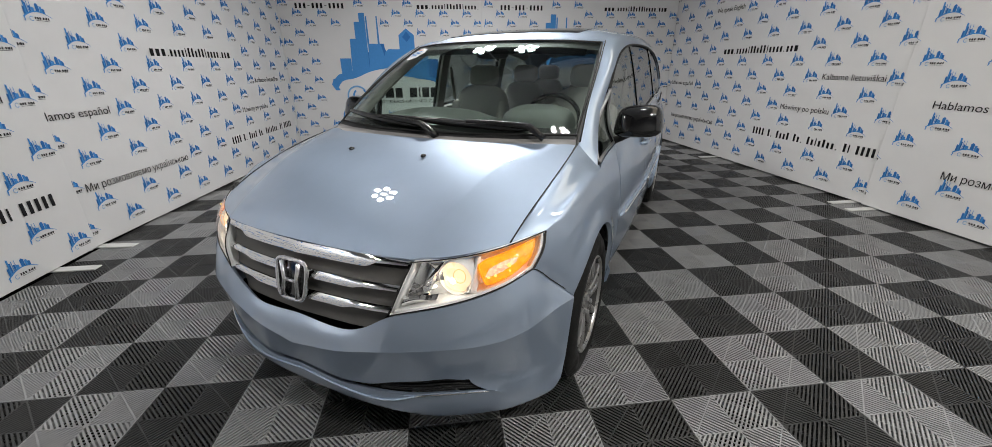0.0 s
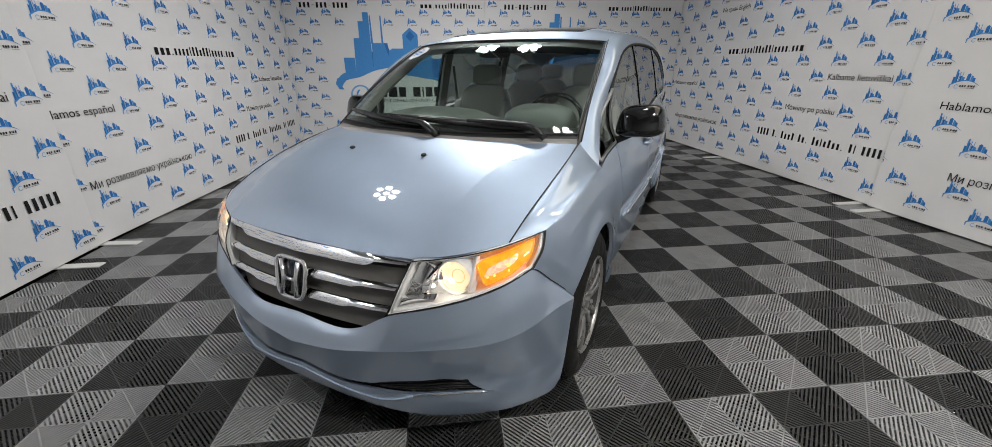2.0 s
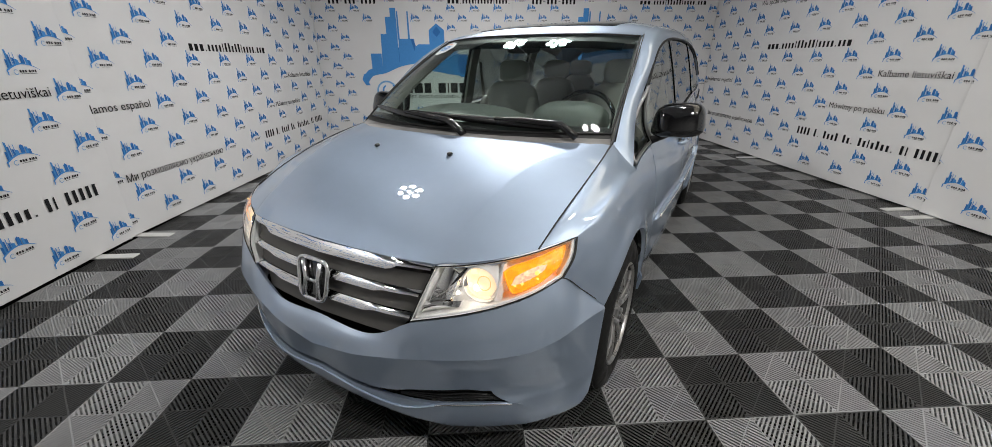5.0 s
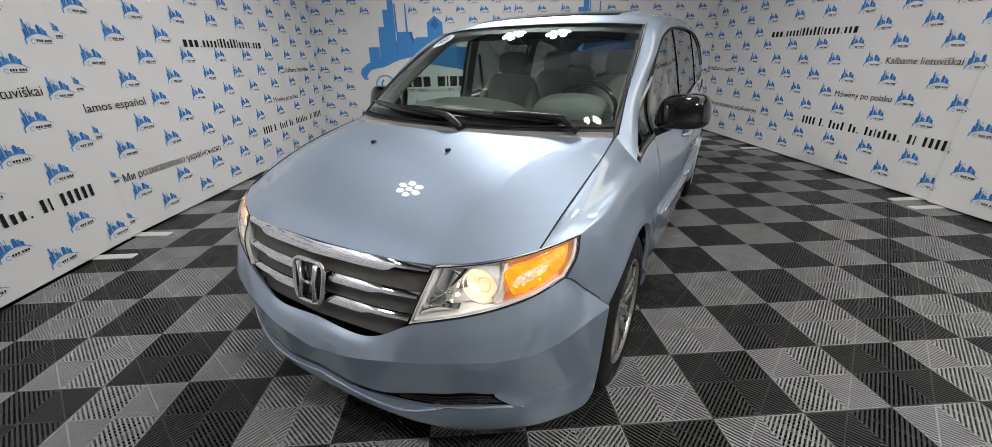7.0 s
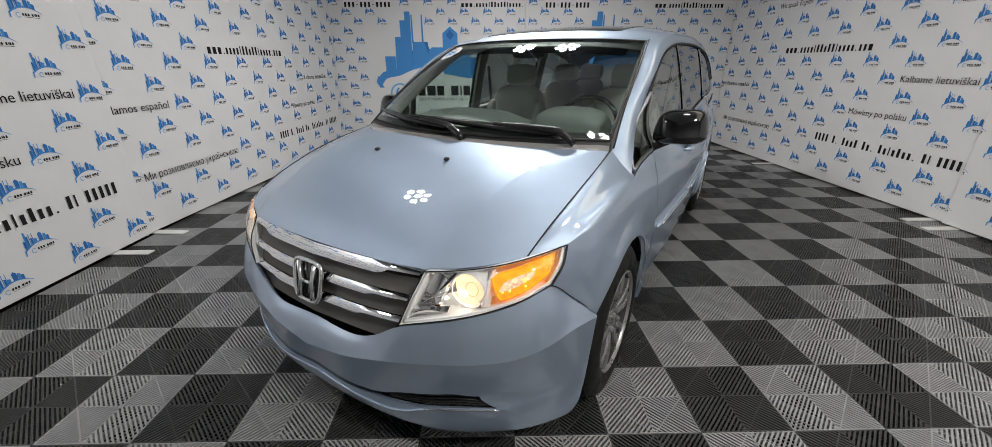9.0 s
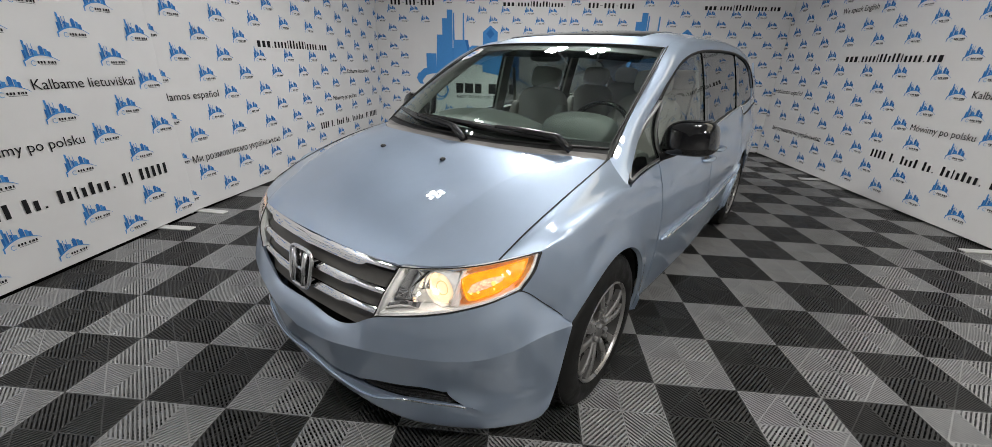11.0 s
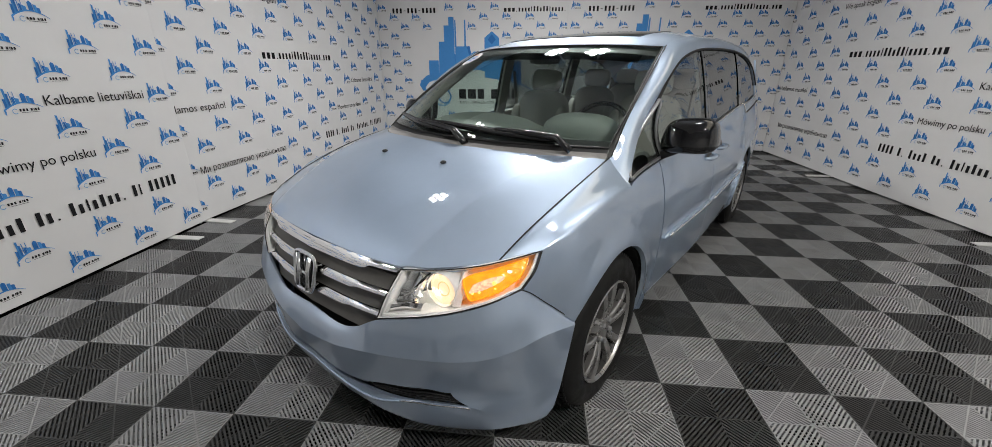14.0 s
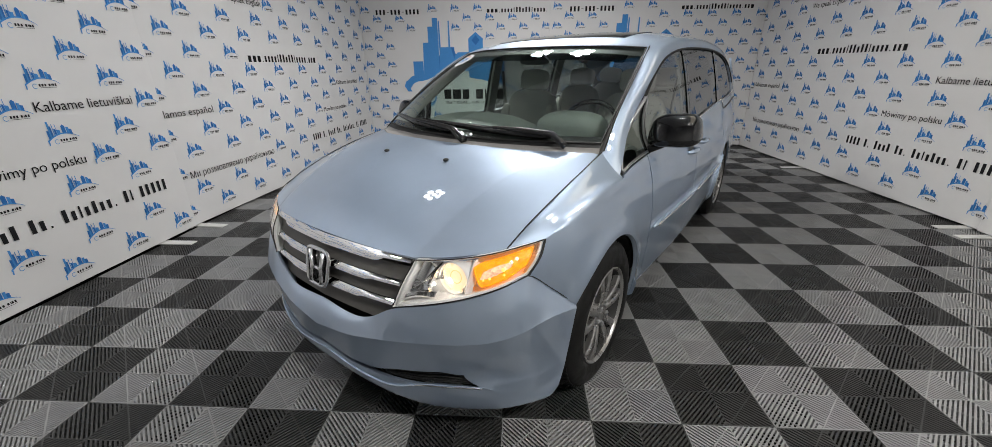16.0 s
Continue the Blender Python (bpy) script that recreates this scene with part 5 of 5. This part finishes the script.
for base, mid_, tip, vt in ((0.80, 0.28, -0.40, 0.07), (0.14, -0.36, -0.92, 0.085)):
    w = new("wiper")
    w.parent = car
    w.empty_display_size = 0.05
    B0 = on_glass(base, 0.0, 0.0) + Vector((0, -0.06, -0.012))
    K0 = on_glass(base - 0.16, 0.012, 0.040)
    M0 = on_glass(mid_, 0.045, 0.036)
    T0 = on_glass(tip, vt, 0.016)
    arm = bmesh.new()
    tube(arm, spline([B0, B0.lerp(K0, 0.5) + Vector((0, -0.012, 0.016)), K0, M0], 14), [0.021] * 5 + [0.019] * 5 + [0.015] * 2 + [0.012] * 2, 8, flat=0.8)
    part("wiper_arm", arm, M_BLACKSATIN, w, smooth=True)
    blade = bmesh.new()
    tube(blade, spline([on_glass(base - 0.14, 0.02, 0.014), on_glass(mid_, 0.045, 0.018), T0], 18), [0.008] + [0.018] * 9 + [0.015] * 4 + [0.012] * 3 + [0.006], 6, flat=1.1)
    part("wiper_blade", blade, M_BLACKSATIN, w, smooth=True)
for s in (1, -1):
    bm = bmesh.new()
    p = Vector((s * 0.212, 0.600, 1.082))
    bmesh.ops.create_uvsphere(bm, u_segments=12, v_segments=8, radius=1.0)
    for v in bm.verts:
        v.co = p + Vector((v.co.x * 0.011, v.co.y * 0.016, v.co.z * 0.008))
    part("washer_jet", bm, M_BLACK, car, smooth=True)

# tail
T_C = [
    [(0, 4.91, 1.610), (0, 5.02, 1.33), (0, 5.09, 1.05), (0, 5.12, 0.75), (0, 5.14, 0.50), (0, 5.08, 0.28)],
    [(0.45, 4.91, 1.595), (0.47, 5.01, 1.33), (0.5, 5.08, 1.05), (0.52, 5.11, 0.75), (0.52, 5.13, 0.50), (0.52, 5.07, 0.28)],
    [(0.64, 4.89, 1.565), (0.74, 4.98, 1.33), (0.80, 5.02, 1.05), (0.86, 5.03, 0.75), (0.87, 5.03, 0.50), (0.86, 5.01, 0.30)],
]
tc_ = [knots(c, 5) for c in T_C]
tail_rows = [knots([c[i] for c in tc_], 5) for i in range(len(tc_[0]))]
tfull = both_halves(tail_rows)
sheet("tailgate", tfull[8:], M_PAINT, car, depth=0.015, label="light blue tailgate", angle=50)
sheet("rear_window", tfull[:9], M_GLASS_DARK, car, depth=0, label="tinted rear window", angle=60)
for s in (1, -1):
    bm = bmesh.new()
    box(bm, s * 0.74 - 0.06, 4.985, 0.82, s * 0.74 + 0.06, 5.05, 1.10, 0.02)
    part("tail_lamp", bm, M_RED, car, "red tail lamp")

# underbody and wheel wells
bm = bmesh.new()
box(bm, -0.80, 0.25, 0.17, 0.80, 4.95, 0.40, 0.03)
part("underbody", bm, M_DARK, car)
bm = bmesh.new()
box(bm, -0.62, 0.20, 0.42, 0.62, 1.28, 0.80, 0.05)
part("engine_bay", bm, M_DARK, car)
for s in (1, -1):
    for ya in (AXLE_F, AXLE_R):
        bm = bmesh.new()
        pts = arc(ya, 205, -25, 24)
        rows = [[Vector((s * x, y, z)) for y, z in pts] for x in (0.935, 0.60)]
        grid_faces(bm, rows)
        rows = [[Vector((s * 0.60, y, z)) for y, z in pts], [Vector((s * 0.60, ya, HUB_Z)) for _ in pts]]
        grid_faces(bm, rows)
        part("wheel_well", bm, M_DARK, car)


# wheels
def wheel(s, ya, turn=0.0):
    w = new("wheel")
    w.parent = car
    w.empty_display_size = 0.05
    w.matrix_basis = pose(s * (0.953 if ya < 2 else 0.966), ya - 0.006, HUB_Z - 0.001, 0, 0, turn + (0 if s > 0 else 180))
    bm = bmesh.new()
    R = 0.3655
    spin(bm, [(-0.005, 0.240), (0.006, 0.249), (0.012, 0.268), (0.010, 0.300), (0.000, 0.332), (-0.014, 0.352), (-0.035, 0.3585), (-0.070, R - 0.005), (-0.115, R - 0.005), (-0.160, R - 0.005), (-0.195, 0.3585), (-0.216, 0.350), (-0.230, 0.30), (-0.225, 0.245)], 72, "x")
    # raised rings on the wall
    part("tyre", bm, M_TYRE, w, "worn black tyre", smooth=True, angle=50)
    bm = bmesh.new()
    for k in range(68):
        a = 2 * math.pi * k / 68
        for x0, x1, sl in ((-0.022, -0.064, 0.022), (-0.074, -0.110, -0.016), (-0.120, -0.156, 0.016), (-0.166, -0.205, -0.022)):
            top = lambda x: R + (0.003 if -0.19 < x < -0.04 else -0.004)
            ring4 = [(x0, -0.031), (x1, -0.031 + sl), (x1, 0.031 + sl), (x0, 0.031)]
            up = [bm.verts.new((x, top(x) * math.cos(a + d), top(x) * math.sin(a + d))) for x, d in ring4]
            dn = [bm.verts.new((x, (R - 0.010) * math.cos(a + d), (R - 0.010) * math.sin(a + d))) for x, d in ring4]
            bm.faces.new(up)
            for q in range(4):
                bm.faces.new((up[q], dn[q], dn[(q + 1) % 4], up[(q + 1) % 4]))
    bmesh.ops.recalc_face_normals(bm, faces=bm.faces)
    part("tread", bm, M_TYRE, w)
    bm = bmesh.new()
    spin(bm, [(-0.010, 0.238), (0.004, 0.241), (0.007, 0.236), (0.000, 0.230), (-0.008, 0.2275)], 60, "x")
    rimo = part("rim", bm, M_ALLOY, w, "silver alloy rim", smooth=True, angle=40)
    bm = bmesh.new()
    spin(bm, [(-0.008, 0.2275), (-0.03, 0.220), (-0.14, 0.205), (-0.2, 0.225)], 60, "x")
    part("rim_barrel", bm, M_BARREL, w, "inside of the rim, its shade put in as darker alloy", smooth=True, angle=40)
    bm = bmesh.new()
    spin(bm, [(-0.012, 0.0005), (-0.010, 0.028), (-0.014, 0.034), (-0.016, 0.050), (-0.022, 0.074), (-0.045, 0.080)], 40, "x")
    part("hub_cap", bm, M_ALLOY, w, smooth=True, angle=40)
    for k in range(5):
        for d in (-1, 1):
            a = 2 * math.pi * k / 5 + 0.3
            bm = bmesh.new()
            rows = []
            for i in range(9):
                t = i / 8
                r = 0.058 + (0.229 - 0.058) * t
                off = d * (0.017 + 0.038 * t ** 1.15)
                hw = 0.0150 + 0.007 * t + 0.004 * max(0, t - 0.8) * 5
                xx = -0.016 + 0.010 * math.sin(math.pi * t) + 0.010 * t
                ca, sa = math.cos(a), math.sin(a)
                P = lambda o, x: Vector((x, r * ca - (off + o) * sa, r * sa + (off + o) * ca))
                rows.append([P(-hw, xx - 0.030), P(-hw, xx - 0.006), P(-hw * 0.6, xx), P(hw * 0.6, xx), P(hw, xx - 0.006), P(hw, xx - 0.030)])
            grid_faces(bm, rows)
            bmesh.ops.recalc_face_normals(bm, faces=bm.faces)
            part("spoke", bm, M_ALLOY, w, smooth=True, angle=35)
        bm = bmesh.new()
        a = 2 * math.pi * (k + 0.5) / 5 + 0.3
        spin(bm, [(0.002, 0.0005), (0.0, 0.009), (-0.004, 0.0135), (-0.03, 0.0135)], 6, "x")
        bmesh.ops.translate(bm, vec=(0, 0.052 * math.cos(a), 0.052 * math.sin(a)), verts=bm.verts)
        part("wheel_nut", bm, M_SATIN, w)
    bm = bmesh.new()
    spin(bm, [(-0.085, 0.0005), (-0.085, 0.14), (-0.10, 0.14), (-0.10, 0.0005)], 40, "x")
    part("brake_disc", bm, M_BRAKE, w, smooth=True, angle=40)
    # black disc stands for the shade deep in the wheel
    bm = bmesh.new()
    spin(bm, [(-0.12, 0.0005), (-0.12, 0.2)], 32, "x")
    part("spoke_shade", bm, M_DARK, w)
    return w


for s in (1, -1):
    wheel(s, AXLE_F)
    wheel(s, AXLE_R)

# ---- cabin ----
def soft(name, parent, cx, cy, cz, hx, hy, hz, e=0.45, rx=0.0, material=None, bulge=0.0, label=""):
    """A cushion: a rounded block, leaning by rx degrees."""
    bm = bmesh.new()
    bmesh.ops.create_uvsphere(bm, u_segments=24, v_segments=16, radius=1.0)
    m = pose(cx, cy, cz, rx)
    for v in bm.verts:
        p = Vector([math.copysign(abs(a) ** e, a) for a in v.co])
        v.co = m @ Vector((p.x * hx * (1 + bulge * p.z), p.y * hy, p.z * hz))
    return part(name, bm, material or M_LEATHER, parent, label, smooth=True)


def seat(x, y, w=0.265):
    st = new("seat")
    st.parent = car
    st.empty_display_size = 0.05
    st["label"] = "grey leather seat"
    soft("cushion", st, x, y - 0.02, 0.66, w, 0.26, 0.085, 0.5, 6)
    soft("backrest", st, x, y + 0.30, 0.97, w * 0.98, 0.075, 0.33, 0.5, -14, bulge=-0.06)
    for d in (1, -1):
        soft("bolster", st, x + d * w * 0.86, y + 0.255, 0.92, 0.05, 0.075, 0.26, 0.6, -14)
        bm = bmesh.new()
        tube(bm, [(x + d * 0.06, y + 0.385, 1.26), (x + d * 0.06, y + 0.40, 1.36)], 0.006, 6)
        part("headrest_post", bm, M_CHROME, st)
    soft("headrest", st, x, y + 0.395, 1.375, 0.135, 0.055, 0.088, 0.55, -10)
    return st


for x in (0.46, -0.46):
    seat(x, 2.12)
for x in (0.45, -0.45):
    seat(x, 3.08, 0.24)
seat(0.0, 4.02, 0.24)
for x in (0.50, -0.50):
    seat(x, 4.02, 0.22)

bm = bmesh.new()
box(bm, -0.86, 1.35, 0.40, 0.86, 4.85, 0.47, 0.01)
part("cabin_floor", bm, M_CARPET, car, "dark carpet")
lin = [[p + Vector((0, 0, -0.035)) for p in r[2:-2]] for r in full[2:]]
sheet("headliner", lin, M_LINER, car, depth=0.01, label="pale cloth headliner", angle=60, flip=True)
for s in (1, -1):
    for y0, y1 in ((1.50, 2.36), (2.42, 3.60), (3.62, 4.85)):
        ys = np.linspace(y0, y1, 10)
        sheet("door_lining", side_rows([(y, belt(y) - 0.01) for y in ys], [(y, 0.45) for y in ys], 6, -0.075), M_TRIM, car, s, 0.03, "grey door lining", angle=60, flip=True)
    for y0, y1, wd in ((1.5, 1.9, 0), (2.33, 2.44, 1), (3.48, 3.62, 1), (4.55, 4.9, 1)):
        ys = np.linspace(y0, y1, 4)
        if wd:
            sheet("pillar_lining", side_rows([(y, min(eave(y), 1.6)) for y in ys], [(y, belt(y) - 0.03) for y in ys], 6, -0.055), M_TRIM, car, s, 0.02, angle=60, flip=True)
    inner = [[Vector((p[0] - 0.035, p[1] + 0.02, p[2] - 0.03)) for p in W_EDGE[:8]], [Vector((p[0] - 0.045, p[1], p[2] - 0.012)) for p in S_EDGE[:8]]]
    sheet("pillar_lining", [knots(r, 5) for r in inner], M_LINER, car, s, 0.015, angle=60)
    post = [[Vector((p[0] + a, p[1] + b, p[2] + c)) for p in W_EDGE[:5]] for a, b, c in ((-0.016, 0.012, -0.014), (-0.040, 0.070, -0.024), (-0.030, 0.125, -0.034), (0.02, 0.150, -0.040))]
    sheet("pillar_lining", [knots(r, 6) for r in post], M_LINER, car, s, 0.012, "pale inner cover of the front pillar", angle=60)
    # seat belt
    bm = bmesh.new()
    a, b = Vector((s * 0.76, 2.42, 1.45)), Vector((s * 0.74, 2.46, 0.62))
    grid_faces(bm, [[p, p + Vector((0, 0.045, 0))] for p in (a, a.lerp(b, 0.5) + Vector((-s * 0.02, 0, 0)), b)])
    rim(bm, 0.003)
    part("seat_belt", bm, M_TRIM, car)

# dashboard
DASH = ((-0.82, 1.13, 1.085, 1.095, 1.10, 1.06), (-0.55, 1.02, 1.115, 1.155, 1.175, 1.150), (-0.30, 0.95, 1.118, 1.172, 1.200, 1.180), (0.0, 0.93, 1.118, 1.165, 1.190, 1.165), (0.20, 0.94, 1.116, 1.130, 1.135, 1.120),
        (0.45, 0.98, 1.116, 1.130, 1.135, 1.115), (0.62, 1.04, 1.110, 1.122, 1.125, 1.095), (0.82, 1.13, 1.085, 1.085, 1.075, 1.04))
D_C = [[(x, y0, za), (x, y0 + 0.16, zb - 0.02), (x, 1.34, zb), (x, 1.45, zc), (x, 1.52, zd), (x, 1.57, zd - 0.12), (x, 1.52, 0.74), (x, 1.46, 0.5)] for x, y0, za, zb, zc, zd in DASH]
dc = [knots(c, 5) for c in D_C]
dash_rows = [knots([c[i] for c in dc], 6) for i in range(len(dc[0]))]
sheet("dashboard", dash_rows, M_DASH, car, depth=0.02, label="grey moulded dashboard", angle=60)
soft("instrument_hood", car, 0.45, 1.43, 1.135, 0.215, 0.13, 0.105, 0.72, 8, M_DASH, label="grey hood over the dials")
st = new("steering_wheel")
st.parent = car
st.empty_display_size = 0.05
st.matrix_basis = pose(0.44, 1.67, 1.10, 64, 0, 0)
bm = bmesh.new()
tube(bm, [(0.196 * math.cos(a), 0.196 * math.sin(a), 0) for a in [2 * math.pi * k / 40 for k in range(40)]], 0.0145, 10, closed=True)
part("wheel_ring", bm, M_BLACKGLOSS, st, "dark steering wheel", smooth=True)
bm = bmesh.new()
for a in (0.1, math.pi - 0.1, 1.5 * math.pi):
    tube(bm, [(0.05 * math.cos(a), 0.05 * math.sin(a), -0.02), (0.18 * math.cos(a), 0.18 * math.sin(a), 0)], [0.024, 0.014], 8, flat=0.5)
part("wheel_spokes", bm, M_DASH, st, smooth=True)
bm = bmesh.new()
bmesh.ops.create_uvsphere(bm, u_segments=20, v_segments=10, radius=1)
bmesh.ops.scale(bm, vec=(0.075, 0.065, 0.03), verts=bm.verts)
bmesh.ops.translate(bm, vec=(0, 0, -0.02), verts=bm.verts)
part("wheel_hub", bm, M_DASH, st, smooth=True)
bm = bmesh.new()
tube(bm, [(0.44, 1.66, 1.09), (0.44, 1.50, 1.00)], 0.04, 10)
part("steering_column", bm, M_BLACK, car, smooth=True)
# inside mirror
soft("inside_mirror", car, 0.0, 1.74, 1.53, 0.115, 0.016, 0.032, 0.5, 12, M_BLACK)
bm = bmesh.new()
tube(bm, [(0, 1.66, 1.565), (0, 1.73, 1.54)], 0.012, 8)
part("mirror_stalk", bm, M_BLACK, car)
# sticker on the windscreen
bm = bmesh.new()
cu, cv = -0.70, 0.82
ring = [on_glass(cu + 0.125 * math.cos(a) * (1 + 0.05 * math.cos(8 * a)), cv + 0.105 * math.sin(a) * (1 + 0.05 * math.cos(8 * a)), 0.006) for a in [2 * math.pi * k / 48 for k in range(48)]]
bm.faces.new([bm.verts.new(p) for p in ring])
rim(bm, 0.001)
tag = part("windscreen_sticker", bm, M_PAPER, car, "white paper sticker with printed bars")
for v, w, m_ in ((0.775, 0.06, M_INK_BLUE), (0.805, 0.085, M_INK_DEEP), (0.835, 0.075, M_INK_BLUE), (0.872, 0.05, M_AMBER_INK)):
    bm = bmesh.new()
    grid_faces(bm, [[on_glass(u, v + d, 0.0085) for u in np.linspace(cu - w, cu + w, 7)] for d in (0, 0.014)])
    part("sticker_bar", bm, m_, tag)

# ---- floor tiles: open ribs on a 0.4 m grid ----
def tile_mesh(name, material):
    T, Q = 0.4, 0.2
    vs, fs = [], []

    def quad(a, b, c, d):
        i = len(vs)
        vs.extend((a, b, c, d))
        fs.append((i, i + 1, i + 2, i + 3))

    def rib(p, q, w, z, h, foot=0.3):
        """A bar from p to q in plan, w wide, with its top at z, narrower towards its foot."""
        d = (q - p).normalized()
        s = Vector((-d.y, d.x)) * (w / 2)
        a, b, c, e = p + s, q + s, q - s, p - s
        top = [(*v, z) for v in (e, c, b, a)]
        a, b, c, e = p + s * foot, q + s * foot, q - s * foot, p - s * foot
        low = [(*v, z - h) for v in (e, c, b, a)]
        quad(*top)
        quad(low[0], low[1], top[1], top[0])
        quad(low[2], low[3], top[3], top[2])

    def clip(c, d):
        """The stretch of the line through c along d that lies in the quadrant 0..Q."""
        lo, hi = -9.0, 9.0
        for k in range(2):
            if abs(d[k]) > 1e-9:
                a, b = (0 - c[k]) / d[k], (Q - c[k]) / d[k]
                lo, hi = max(lo, min(a, b)), min(hi, max(a, b))
        return (c + d * lo, c + d * hi) if hi - lo > 0.01 else None

    for sx, sy in ((1, 1), (-1, 1), (-1, -1), (1, -1)):
        place = lambda v: Vector((T / 2 + sx * v.x, T / 2 + sy * v.y))
        r = 0.5 ** 0.5
        for n, d, w, z, h, pitch in ((Vector((-r, r)), Vector((r, r)), 0.0080, 0.0, 0.028, 0.0157), (Vector((r, r)), Vector((-r, r)), 0.0042, -0.0075, 0.006, 0.0236)):
            for k in range(-16, 17):
                off = n * (pitch * k) + Vector((Q / 2, Q / 2))
                seg = clip(off, d)
                if seg:
                    a, b = place(seg[0]), place(seg[1])
                    rib(a, b, w, z, h)
        a, b = place(Vector((0, Q))), place(Vector((Q, 0)))
        rib(a, b, 0.0055, 0.0006, 0.024)
    e = 0.0035
    for a, b in (((e, e), (T - e, e)), ((T - e, e), (T - e, T - e)), ((T - e, T - e), (e, T - e)), ((e, T - e), (e, e)), ((T / 2, e), (T / 2, T - e)), ((e, T / 2), (T - e, T / 2))):
        rib(Vector(a), Vector(b), 0.0050, 0.0004, 0.029)
    me = bpy.data.meshes.new(name)
    me.from_pydata([tuple(v) for v in vs], [], fs)
    me.materials.append(material)
    return me


TILES = (tile_mesh("tile_dark", M_TILE_DARK), tile_mesh("tile_light", M_TILE_LIGHT))

more = ([], [])
for i in range(-11, 8):
    for j in range(-10, 16):
        if -3 <= j < 12:
            ob = shared("floor_tile", TILES[(i + j) % 2], floor, pose(0.4 * i, 0.4 * j, 0))
        else:
            more[(i + j) % 2].append((0.4 * i, 0.4 * j))
for k in (0, 1):
    base = TILES[k]
    co = np.array([v.co for v in base.vertices])
    fc = np.array([p.vertices[:] for p in base.polygons])
    n = len(co)
    V = np.concatenate([co + (x, y, 0) for x, y in more[k]])
    Fc = np.concatenate([fc + n * a for a in range(len(more[k]))])
    me = bpy.data.meshes.new("far_tiles")
    me.from_pydata(V.tolist(), [], Fc.tolist())
    me.materials.append((M_TILE_DARK, M_TILE_LIGHT)[k])
    ob = shared("far_tiles", me, floor, None, ("dark grey ribbed tiles", "light grey ribbed tiles")[k])
    ob["kind"] = "stuff"
